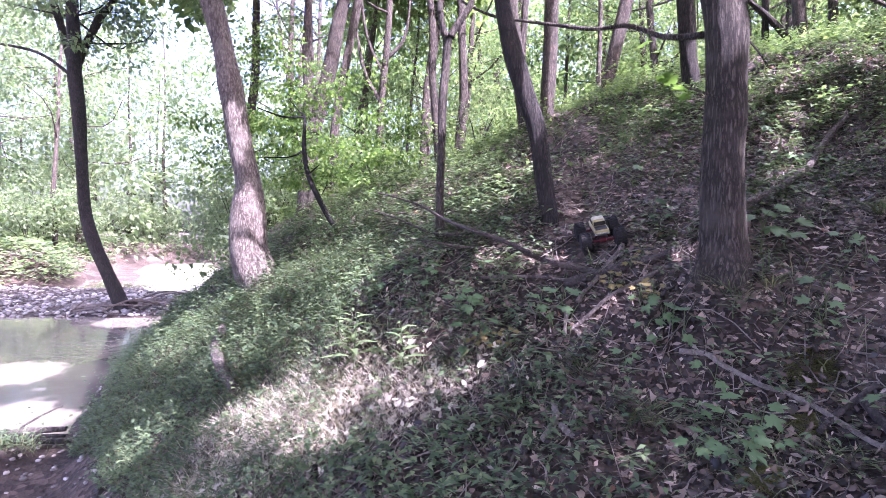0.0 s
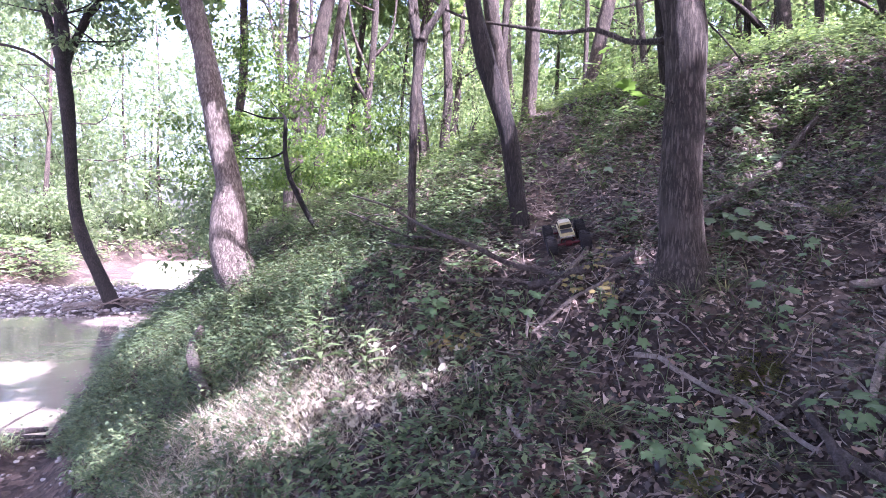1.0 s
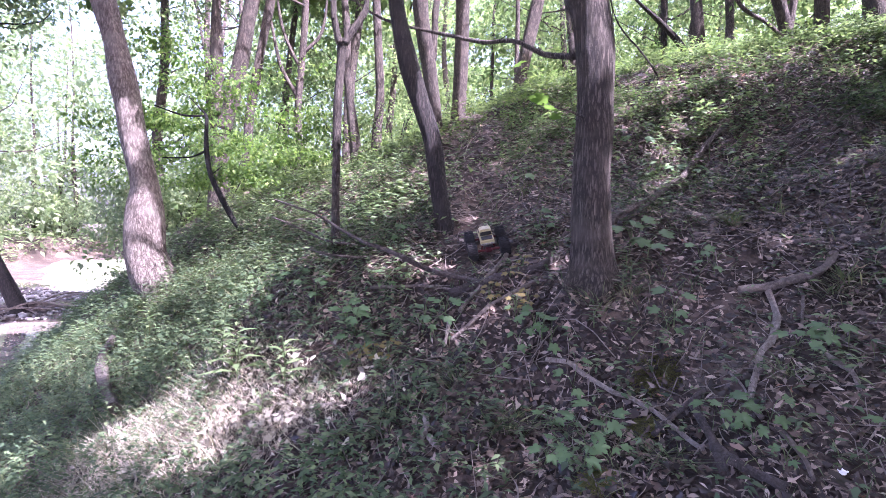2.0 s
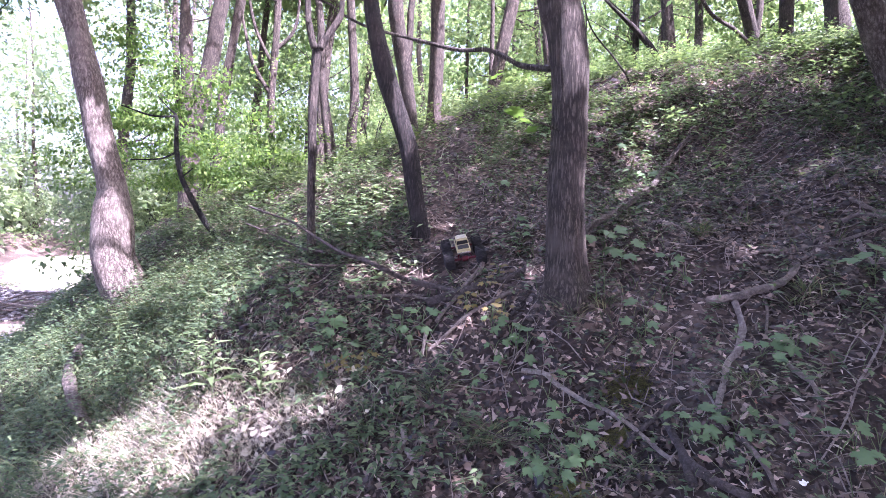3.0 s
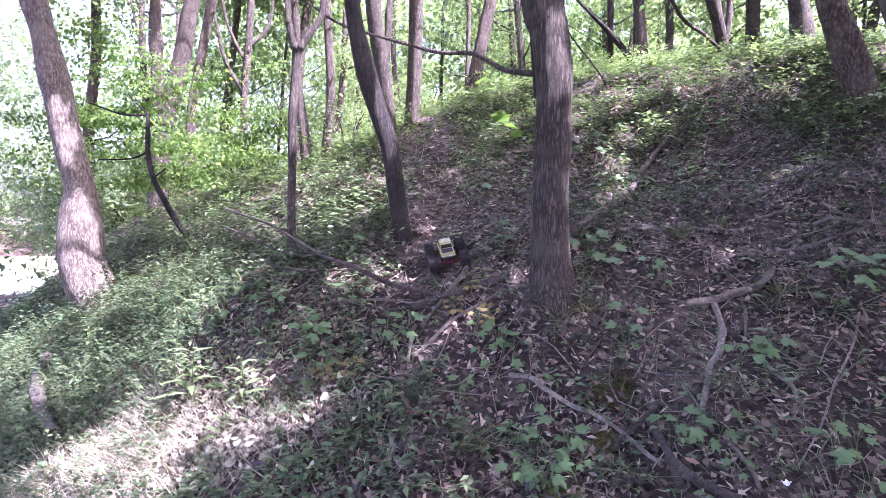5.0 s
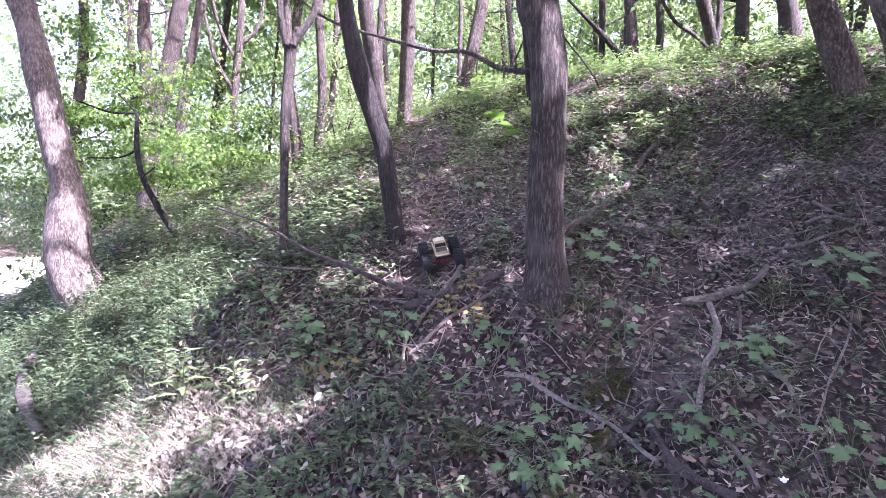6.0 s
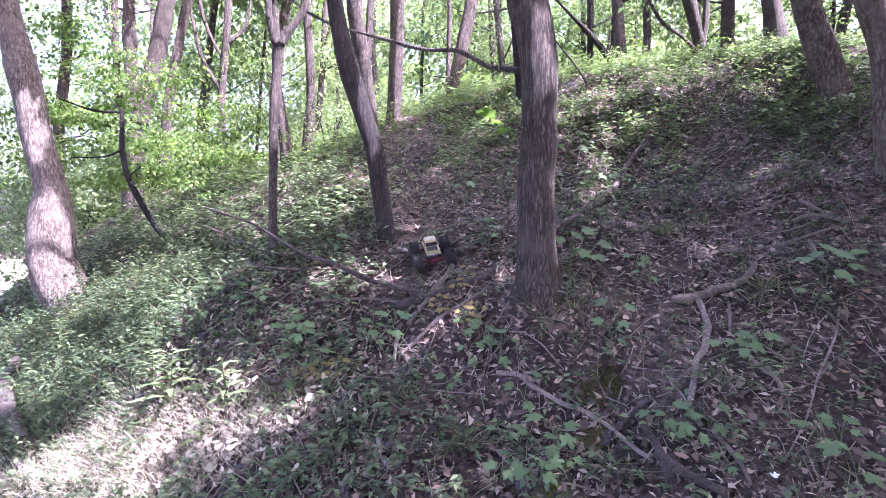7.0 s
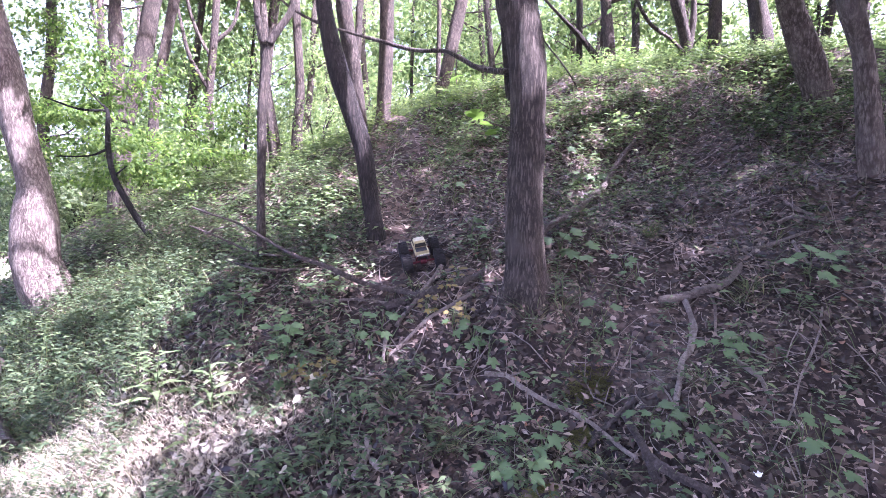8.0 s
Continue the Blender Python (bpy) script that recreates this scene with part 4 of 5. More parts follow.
x, y = scatter(4200, -2.0, 8.5, 3.2, 7.2, gh, upper_cover)
k = len(x)
at = (np.stack([x, y, rough(x, y)], 1)[:, None] + np.concatenate([gh.normal(size=(k, 9, 2)) * 0.05, gh.uniform(0.03, 0.2, (k, 9, 1))], 2)).reshape(-1, 3)
a = gh.uniform(0, 6.28, len(at))
s = 0.062 * gh.uniform(0.5, 1.4, len(at))
slope_herbs = piece("slope_herbs", *leaves(at, np.stack([np.cos(a), np.sin(a), gh.uniform(-0.3, 0.4, len(at))], 1), unit(np.array([0, -0.2, 1.0]) + 0.4 * ball(len(at), gh)), s, s * 0.5, 0.15, 0.25), M_WEED)
tagged(slope_herbs, "fresh light green seedlings and herbs on the upper slope", "undergrowth", kind="stuff")


def bank_cover(x, y):
    open_bar = step(-0.575, -0.55, x / y) * step(-0.41, -0.44, x / y) * step(34, 28, y)
    return (height(x, y) > 0.35) * (1 - open_bar) * np.clip(0.4 + 0.8 * blotch(x, y, 0.8, 0.3), 0, 1)


bx, by = scatter(26000, -40, -2.5, 9.5, 45, gh, bank_cover)
fy = gh.uniform(15, 30, 9000)
fx = -fy * gh.uniform(0.60, 0.95, 9000)
low = height(fx, fy) > 0.14
bx, by = np.concatenate([bx, fx[low]]), np.concatenate([by, fy[low]])
bz = height(bx, by)
ba = gh.uniform(0, 6.28, len(bx))
bs = 0.24 * gh.uniform(0.6, 1.5, len(bx))
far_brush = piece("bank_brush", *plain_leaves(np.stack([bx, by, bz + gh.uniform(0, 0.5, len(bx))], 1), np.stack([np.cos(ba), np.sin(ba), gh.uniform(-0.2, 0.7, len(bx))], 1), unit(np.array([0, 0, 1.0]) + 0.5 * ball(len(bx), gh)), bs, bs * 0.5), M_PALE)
tagged(far_brush, "pale green weeds along the creek banks", "undergrowth", kind="stuff")


def blades(x, y, tall, g, spread_by=0.5, wide=0.0045):
    k = len(x)
    root = np.stack([x, y, rough(x, y)], 1)
    a = g.uniform(0, 6.28, k)
    way = np.stack([np.cos(a) * spread_by, np.sin(a) * spread_by, g.uniform(0.5, 1.0, k)], 1)
    s = tall * g.uniform(0.5, 1.3, k)
    return leaves(root, way, np.stack([-np.cos(a), -np.sin(a), 0.4 + 0 * a], 1), s, wide * g.uniform(0.7, 1.6, k), 0.1, 0.35)


def grass_cover(x, y):
    bank = step(-0.2, -1.2, x) * step(6.6, 5.5, y)
    return np.clip(0.8 * bank + 0.22 * blotch(x, y, 4.1, 0.2) ** 3, 0, 1) * (height(x, y) > mud_line(x, y))


g1 = scatter(60000, -4.7, 5.0, 1.2, 6.5, gh, grass_cover)
g2 = scatter(30000, -2.0, 0.6, 2.4, 4.2, gh, sunlit_dry_patch)
grass = piece("grass", *blades(*g1, 0.22, gh, 0.45, 0.0045), M_GRASS)
px_, py_ = scatter(7000, -2.2, 0.7, 2.4, 4.2, gh, sunlit_dry_patch)
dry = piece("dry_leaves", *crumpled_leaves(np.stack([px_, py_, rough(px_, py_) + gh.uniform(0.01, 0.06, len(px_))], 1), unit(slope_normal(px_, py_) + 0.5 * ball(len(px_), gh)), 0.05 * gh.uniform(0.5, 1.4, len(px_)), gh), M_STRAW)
tagged(dry, "dry leaves in a patch of sun, paled to brighten it", "leaf litter", kind="stuff")
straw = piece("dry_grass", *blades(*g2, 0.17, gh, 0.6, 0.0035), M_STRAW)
tagged(straw, "flattened straw-coloured dry grass, paled to brighten the sun patch", "grass", kind="stuff")
tagged(grass, "thin green and straw-coloured bank grass", "grass", kind="stuff")


# ---- gravel on the bar and the shore ----
M_PEBBLE = leaf_material("river_pebble", [(0.0, (0.10, 0.09, 0.085)), (0.6, (0.22, 0.20, 0.19)), (1.0, (0.42, 0.40, 0.38))], 0.0, 0.8)
ball_bm = bmesh.new()
bmesh.ops.create_icosphere(ball_bm, subdivisions=1, radius=1)
ball_v = np.array([q.co[:] for q in ball_bm.verts])
ball_f = np.array([[q.index for q in face.verts] for face in ball_bm.faces])
ball_bm.free()
py0 = gh.uniform(12.4, 20, 2600)
px0 = -py0 * gh.uniform(0.42, 1.0, 2600)
qy = gh.uniform(3.6, 7.5, 500)
qx = gh.uniform(-5.2, -2.8, 500)
px0, py0 = np.concatenate([px0, qx]), np.concatenate([py0, qy])
ok = (height(px0, py0) > -0.01) & (height(px0, py0) < 0.3)
px0, py0 = px0[ok], py0[ok]
size = np.where(py0 > 10, gh.uniform(0.03, 0.10, len(px0)), gh.uniform(0.012, 0.035, len(px0)))
turn = gh.uniform(0, 6.28, len(px0))
shape = ball_v[None] * np.stack([size, size * gh.uniform(0.6, 1, len(px0)), size * gh.uniform(0.35, 0.7, len(px0))], 1)[:, None] * gh.uniform(0.85, 1.15, (len(px0), 12, 1))
c, s = np.cos(turn)[:, None], np.sin(turn)[:, None]
at = np.stack([px0, py0, rough(px0, py0) + 0.2 * size], 1)
shape = np.stack([shape[..., 0] * c - shape[..., 1] * s, shape[..., 0] * s + shape[..., 1] * c, shape[..., 2]], -1) + at[:, None]
gravel = piece("gravel", shape.reshape(-1, 3), (ball_f[None] + 12 * np.arange(len(px0))[:, None, None]).reshape(-1, 3), M_PEBBLE)
tagged(gravel, "grey river pebbles on the muddy creek bar", "gravel", kind="stuff")


# ---- sticks and logs ----
def stick(name, label, points, r, mat=None, twigs=(), seed=0, lump=0.12, taper=0.65, group="fallen branches"):
    mat = mat or M_STICK
    n = len(points)
    points = [(x, y, max(z, float(rough(x, y)) + 0.6 * r + 0.025)) for x, y, z in points]
    line = [(*p, r * (1 - (1 - taper) * k / max(1, n - 1))) for k, p in enumerate(points)]
    ob = piece(name, *tube(line, 10, 10 * n, lump, 0, 500 + seed), mat)
    tagged(ob, label, "branch" if name != "log" else "log", group)
    for k, (pts, rr) in enumerate(twigs):
        line = [(*p, rr * (1 - 0.6 * q / (len(pts) - 1))) for q, p in enumerate(pts)]
        piece("twig", *tube(line, 7, 8 * len(pts), 0.08, 0, 700 + seed * 5 + k), mat, ob)
    return ob


stick("fallen_branch", "long thin fallen branch lying across the slope", [(1.06, 3.37, 1.91), (0.97, 3.45, 1.95), (0.78, 3.5, 1.99), (0.66, 3.51, 2.04), (0.54, 3.5, 2.1), (0.42, 3.54, 2.15), (0.27, 3.62, 2.2), (0.07, 4.05, 2.29), (-0.14, 4.22, 2.41), (-0.37, 4.32, 2.49), (-0.53, 4.59, 2.54)], 0.020, M_LOG, twigs=[([(0.26, 4.17, 2.15), (0.13, 4.05, 2.17), (-0.06, 4.27, 2.19), (-0.21, 4.4, 2.25), (-0.38, 4.51, 2.32), (-0.58, 4.71, 2.39)], 0.013), ([(0.35, 3.94, 2.07), (0.14, 3.73, 2.09), (-0.01, 3.63, 2.12), (-0.22, 4.08, 2.14)], 0.012), ([(-0.29, 5.6, 2.37), (-0.34, 4.72, 2.37), (-0.46, 4.58, 2.31)], 0.009)], seed=1, taper=0.4)
stick("fallen_branch", "grey dead stick leaning down the trail", [(1.33, 3.61, 2.12), (1.25, 3.48, 2.04), (1.14, 3.38, 1.96), (1.05, 3.31, 1.87), (0.96, 3.28, 1.79), (0.91, 3.25, 1.73)], 0.018, seed=2, taper=0.8)
stick("fallen_branch", "pale split stick among yellowing leaves", [(1.42, 3.22, 1.94), (1.31, 3.17, 1.89), (1.21, 3.16, 1.85), (1.11, 3.16, 1.79), (0.99, 3.13, 1.7), (0.91, 3.11, 1.64), (0.83, 3.09, 1.58)], 0.015, M_STICK, seed=3)
stick("fallen_branch", "short pale stake standing below the trail", [(0.85, 3.25, 1.7), (0.82, 3.17, 1.62), (0.79, 3.06, 1.56)], 0.015, M_STICK_PALE, seed=29)
stick("fallen_branch", "thin grey stick lying level across the slope", [(0.32, 3.65, 1.86), (0.5, 3.6, 1.86), (0.7, 3.56, 1.87), (0.92, 3.43, 1.85)], 0.012, seed=30)
stick("log", "dark rotting log below the trail", [(0.87, 3.42, 1.83), (1.07, 3.33, 1.9), (1.22, 3.31, 1.95), (1.47, 3.37, 2.0), (1.64, 3.46, 2.07)], 0.030, M_LOG, seed=4, taper=0.9)
stick("log", "grey fallen limb leaning up the hillside behind a trunk", [(2.05, 3.48, 2.34), (2.19, 3.54, 2.42), (2.39, 3.62, 2.49), (2.73, 3.96, 2.61), (3.0, 4.16, 2.74), (3.33, 4.51, 2.93), (3.54, 4.65, 3.11), (3.71, 4.7, 3.26)], 0.029, M_LIMB, twigs=[([(2.71, 3.94, 2.53), (2.62, 4.0, 2.53), (2.55, 4.16, 2.6)], 0.010)], seed=5, taper=0.75)
stick("fallen_branch", "thin dark twig beside the fallen limb", [(2.58, 4.54, 2.79), (2.57, 4.26, 2.65), (2.5, 3.93, 2.51)], 0.010, M_LOG, seed=31)
stick("fallen_branch", "crooked pale stick on bare soil", [(1.34, 2.73, 1.53), (1.44, 2.64, 1.54), (1.48, 2.57, 1.5), (1.54, 2.49, 1.47), (1.6, 2.4, 1.44), (1.66, 2.33, 1.42), (1.7, 2.26, 1.41), (1.73, 2.21, 1.39), (1.76, 2.12, 1.36), (1.78, 2.01, 1.34), (1.79, 1.92, 1.33)], 0.014, M_STICK_PALE, twigs=[([(1.45, 2.64, 1.55), (1.51, 2.62, 1.57), (1.58, 2.6, 1.6)], 0.006), ([(1.7, 2.26, 1.41), (1.7, 2.29, 1.42), (1.75, 2.3, 1.44)], 0.006)], seed=6, taper=0.75)
stick("fallen_branch", "short dark stick crossing another", [(1.96, 2.18, 1.51), (1.85, 2.17, 1.44), (1.75, 2.15, 1.37), (1.66, 2.11, 1.33)], 0.016, M_LOG, seed=7)
stick("fallen_branch", "thick dark branch running downhill", [(1.88, 2.15, 1.44), (1.86, 2.04, 1.4), (1.84, 1.94, 1.37), (1.81, 1.85, 1.34), (1.78, 1.76, 1.3)], 0.021, M_LOG, seed=8, taper=0.9)
stick("log", "mossy grey log half sunk in the soil", [(1.82, 1.9, 1.35), (1.83, 1.78, 1.34), (1.86, 1.7, 1.33), (1.92, 1.6, 1.31)], 0.022, M_LOG, seed=9, taper=0.9)
stick("fallen_branch", "gnarled bleached root arching from the bank", [(2.64, 2.64, 1.91), (2.57, 2.48, 1.8), (2.48, 2.38, 1.75), (2.39, 2.3, 1.7), (2.3, 2.25, 1.66), (2.21, 2.15, 1.61), (2.13, 2.07, 1.56), (2.07, 2.0, 1.5), (2.05, 1.91, 1.47)], 0.018, M_STICK_PALE, twigs=[([(2.05, 1.91, 1.47), (2.08, 1.86, 1.47), (2.13, 1.82, 1.48)], 0.005)], seed=10, lump=0.2)
stick("log", "weathered limb lying along the bank edge", [(2.51, 2.72, 1.91), (2.66, 2.66, 1.94), (2.78, 2.64, 1.98), (2.89, 2.62, 2.01), (2.99, 2.63, 2.05), (3.13, 2.71, 2.13)], 0.025, M_STICK, twigs=[([(2.89, 2.62, 2.01), (3.03, 2.68, 2.09), (3.14, 2.77, 2.16)], 0.011), ([(2.78, 2.64, 1.98), (2.71, 2.7, 1.98), (2.63, 2.74, 1.96)], 0.009)], seed=11, lump=0.2)
stick("fallen_branch", "short bleached stick on dead leaves", [(2.55, 2.14, 1.69), (2.55, 2.05, 1.65), (2.55, 1.98, 1.63), (2.5, 1.89, 1.58)], 0.014, M_STICK_PALE, seed=12)
stick("fallen_branch", "thin upright twig by the bank", [(2.8, 2.6, 1.96), (2.75, 2.51, 1.89), (2.6, 2.34, 1.78)], 0.010, seed=13)
stick("fallen_branch", "brown stick pointing downhill", [(2.06, 1.8, 1.45), (2.05, 1.7, 1.41), (2.04, 1.64, 1.38), (2.02, 1.59, 1.35)], 0.012, seed=14)
stick("fallen_branch", "thin curved vine on the hillside", [(3.2, 2.19, 1.93), (3.03, 2.07, 1.81), (2.84, 1.97, 1.7), (2.74, 1.92, 1.64), (2.57, 1.81, 1.54), (2.41, 1.72, 1.47), (2.23, 1.63, 1.4)], 0.006, M_STICK_PALE, seed=15)
stick("fallen_branch", "thin forked twig on the hillside", [(3.02, 1.98, 1.76), (2.88, 1.96, 1.7), (2.78, 1.93, 1.66)], 0.006, seed=16)
stick("fallen_branch", "thin pale twig on dead leaves", [(2.01, 2.42, 1.61), (2.11, 2.33, 1.61), (2.22, 2.24, 1.63)], 0.006, M_STICK_PALE, seed=17)
stick("fallen_branch", "thin bent twig on dead leaves", [(2.12, 2.23, 1.58), (2.1, 2.1, 1.55), (2.07, 2.01, 1.51)], 0.006, M_STICK_PALE, seed=32)
stick("fallen_branch", "thin crooked twig on dark soil", [(1.88, 1.76, 1.36), (1.82, 1.79, 1.33), (1.75, 1.77, 1.28)], 0.006, seed=33)
stick("fallen_branch", "short bent chunk of pale wood", [(0.63, 2.61, 1.28), (0.63, 2.54, 1.24), (0.6, 2.49, 1.2), (0.54, 2.43, 1.16)], 0.019, M_STICK_PALE, seed=18, lump=0.2)
stick("fallen_branch", "stubby chip of pale wood", [(0.64, 2.48, 1.21), (0.68, 2.39, 1.19)], 0.019, M_STICK_PALE, seed=19)
stick("log", "grey weathered log on the grassy bank", [(-2.17, 5.14, 1.22), (-2.07, 4.73, 1.13), (-1.83, 4.27, 1.08), (-1.68, 4.05, 1.02), (-1.46, 3.68, 1.04)], 0.045, M_LIMB, seed=20, taper=0.9)
stick("log", "dark wet drift log at the water's edge", [(-5.2, 5.3, 0.02), (-4.5, 5.35, 0.06), (-3.95, 5.4, 0.1)], 0.04, M_LOG, twigs=[([(-4.5, 5.35, 0.06), (-4.3, 5.5, 0.2), (-4.2, 5.7, 0.25)], 0.015)], seed=21)
stick("fallen_branch", "dark stick across the upper trail", [(1.27, 5.73, 3.06), (1.46, 5.41, 3.04), (1.65, 5.28, 3.03)], 0.018, M_LOG, seed=22)
stick("fallen_branch", "thin dark stick high on the hillside", [(3.82, 4.44, 3.1), (3.98, 4.24, 3.06), (4.08, 3.96, 3.01)], 0.012, M_LOG, seed=23)
stick("fallen_branch", "thin grey stick on the hillside", [(3.46, 3.21, 2.45), (3.62, 3.15, 2.51), (3.73, 3.06, 2.57)], 0.012, seed=24)
stick("fallen_branch", "crooked grey stick on the hillside", [(3.63, 2.9, 2.41), (3.71, 2.83, 2.45), (3.76, 2.7, 2.43)], 0.017, seed=25)
stick("fallen_branch", "grey stick lying across another", [(3.76, 2.97, 2.56), (3.77, 2.82, 2.48), (3.78, 2.7, 2.44)], 0.015, seed=34)
stick("fallen_branch", "long pale stick on the hillside", [(3.02, 2.9, 2.2), (3.31, 2.87, 2.22), (3.44, 2.77, 2.26), (3.59, 2.71, 2.33), (3.76, 2.63, 2.39)], 0.013, twigs=[([(3.31, 2.87, 2.22), (3.33, 2.82, 2.22), (3.58, 2.93, 2.38)], 0.008)], seed=35)
stick("fallen_branch", "short pale stick on the hillside", [(3.54, 2.69, 2.28), (3.47, 2.57, 2.2), (3.43, 2.48, 2.16)], 0.014, M_STICK_PALE, seed=36)
stick("fallen_branch", "pale broken stick on the slope", [(0.22, 4.29, 2.18), (0.33, 4.33, 2.23), (0.44, 4.42, 2.28)], 0.014, M_STICK_PALE, seed=26)
stick("fallen_branch", "small pale stick on the slope", [(-0.05, 3.78, 1.9), (0.02, 3.92, 1.99), (0.07, 4.02, 2.05)], 0.009, M_STICK_PALE, seed=37)
stick("log", "long drift log lodged against a tree on the bar", [(-9.9, 13.9, 0.17), (-8.9, 14.3, 0.22), (-7.6, 14.9, 0.25)], 0.075, M_STICK, twigs=[([(-9.2, 14.1, 0.25), (-8.9, 13.7, 0.1), (-8.5, 13.3, 0.08)], 0.04), ([(-9.0, 14.2, 0.25), (-8.6, 13.9, 0.3), (-8.0, 13.7, 0.12)], 0.035)], seed=27)
stick("fallen_branch", "thin dry stick in the sunlit grass", [(-0.12, 2.99, 1.21), (0.01, 2.94, 1.24), (0.14, 2.91, 1.27)], 0.010, M_STICK_PALE, seed=28)

for k, (x, y, a, l, r) in enumerate([(-8.6, 13.6, 0.4, 0.9, 0.03), (-8.2, 14.0, -0.3, 1.1, 0.035), (-8.0, 13.5, 0.9, 0.7, 0.025), (-7.5, 14.2, 0.2, 0.9, 0.03), (-8.9, 13.3, -0.6, 0.6, 0.02), (-7.2, 13.8, -0.2, 0.8, 0.03), (-9.3, 13.7, 1.2, 0.5, 0.02), (-7.8, 14.6, 0.6, 1.0, 0.03)]):
    stick("driftwood", "grey driftwood branch in a pile on the bar", [(x - l * math.cos(a), y - l * math.sin(a), 0.15 + 0.05 * (k % 3)), (x, y, 0.28 + 0.08 * (k % 4)), (x + l * math.cos(a), y + l * math.sin(a), 0.2 + 0.1 * (k % 2))], r, M_STICK, seed=60 + k, group="driftwood pile")
for k, (x0, y0, x1, y1, r) in enumerate([(-4.4, 4.75, -3.6, 4.95, 0.035), (-4.6, 5.0, -3.75, 5.1, 0.025)]):
    stick("driftwood", "dark wet driftwood on the muddy shore", [(x0, y0, 0.05), ((x0 + x1) / 2, (y0 + y1) / 2 + 0.05, 0.1), (x1, y1, 0.14)], r, M_BARK_DARK, seed=75 + k, group="driftwood on the shore")

# loose small twigs
gt = np.random.default_rng(31)
bits = []
tx, ty = scatter(5200, -2.2, 5.5, 1.3, 7.0, gt, lambda x, y: 0.6 + 0 * x)
for x, y in zip(tx, ty):
    a, l = gt.uniform(0, 6.28), gt.uniform(0.025, 0.06) + 0.16 * gt.uniform() ** 4
    p = [(x + math.cos(a) * l * u, y + math.sin(a) * l * u) for u in (-1, 0.1 * gt.normal(), 1)]
    p[1] = (p[1][0] - math.sin(a) * l * 0.2 * gt.normal(), p[1][1] + math.cos(a) * l * 0.2 * gt.normal())
    r = gt.uniform(0.0015, 0.004)
    bits.append(tube([(q[0], q[1], float(rough(*q)) + 0.02 + 0.03 * gt.uniform(), r) for q in p], 4, 4, 0, 0, 1))
twigs = piece("twig_litter", *join(bits), M_STICK_PALE)
tagged(twigs, "scattered thin dry twigs", "twigs", kind="stuff")


# ---- single plants ----
def maple_leaf(size, seed):
    """A lobed leaf in its own plane, its stalk end at the origin, pointing along y."""
    lobes = [(-2.2, 0.55), (-1.05, 0.86), (0.0, 1.0), (1.05, 0.86), (2.2, 0.55)]
    g = np.random.default_rng(seed)
    rim, steps = [], 48
    for k in range(steps):
        a = -math.pi + 2 * math.pi * k / steps
        r = 0.34
        for c, l in lobes:
            r = max(r, l * 0.66 * max(0, 1 - (abs(a - c) / 0.85) ** 1.5))
        r *= 1 - 0.14 * (k % 2) + 0.05 * g.normal()
        if abs(a) > 2.9:
            r *= 0.6
        rim.append((math.sin(a) * r, 0.36 + math.cos(a) * r, -0.35 * r * r + 0.10 * abs(math.sin(2 * a)) * r))
    v = np.array([(0, 0.36, 0.0)] + rim) * size
    f = np.array([[0, 1 + k, 1 + (k + 1) % steps, 1 + (k + 2) % steps] for k in range(0, steps, 2)])
    return v, f


def plant(label, at, tall, count, size, mat, seed, kind="maple"):
    g = np.random.default_rng(300 + seed)
    x, y = at
    z = float(rough(x, y))
    t = thing("seedling" if kind == "maple" else "tall_weed", (x, y, z), label, "plant", "seedlings" if kind == "maple" else "tall weeds")
    piece("stem", *tube([(x, y, z - 0.03, 0.004), (x + g.normal() * 0.01, y + g.normal() * 0.01, z + tall * 0.5, 0.003), (x + g.normal() * 0.03, y + g.normal() * 0.03, z + tall, 0.002)], 5, 6, 0, 0, 1), M_GRASS, t)
    for k in range(count):
        if kind == "maple":
            a = 2.4 * k + g.uniform(-0.4, 0.4)
            reach = size * g.uniform(0.25, 0.75)
            px, py = x + math.cos(a) * reach, y + math.sin(a) * reach
            h = float(rough(px, py)) + (tall + 0.05) * g.uniform(0.65, 1.05)
            p = np.array([px, py, h])
            piece("leaf_stalk", *tube([(x, y, z + tall * 0.7, 0.002), ((x + p[0]) / 2, (y + p[1]) / 2, h, 0.0018), (*p, 0.0015)], 4, 4, 0, 0, 1), M_GRASS, t)
            v, f = maple_leaf(size * g.uniform(0.8, 1.25), k + seed)
            n = Vector(unit(slope_normal(np.array([x]), np.array([y]))[0] * 0.6 + np.array([0, -0.15, 0.6])))
            tip = Vector((math.cos(a), math.sin(a), 0))
            tip = (tip - n * tip.dot(n)).normalized()
            m = Matrix((tip.cross(n), tip, n)).transposed().to_4x4() @ pose(0, 0, 0, g.uniform(-20, 10), g.uniform(-16, 16), 0)
            m.translation = p
        else:
            u = 0.25 + 0.75 * k / count
            a = 2.4 * k + g.uniform(-0.3, 0.3)
            p = np.array([x, y, z + tall * u])
            l = size * (1.15 - 0.75 * u) * g.uniform(0.8, 1.2)
            v, f = leaves(np.zeros((1, 3)), np.array([[0, 1.0, 0.45]]), np.array([[0, 0, 1.0]]), l, l * 0.2, 0.15, 0.35)
            m = pose(*p, 0, g.uniform(-20, 20), math.degrees(a))
        v = v @ np.array(m.to_3x3()).T + np.array(m.translation)
        piece("leaf", v, f, mat, t)
    return t


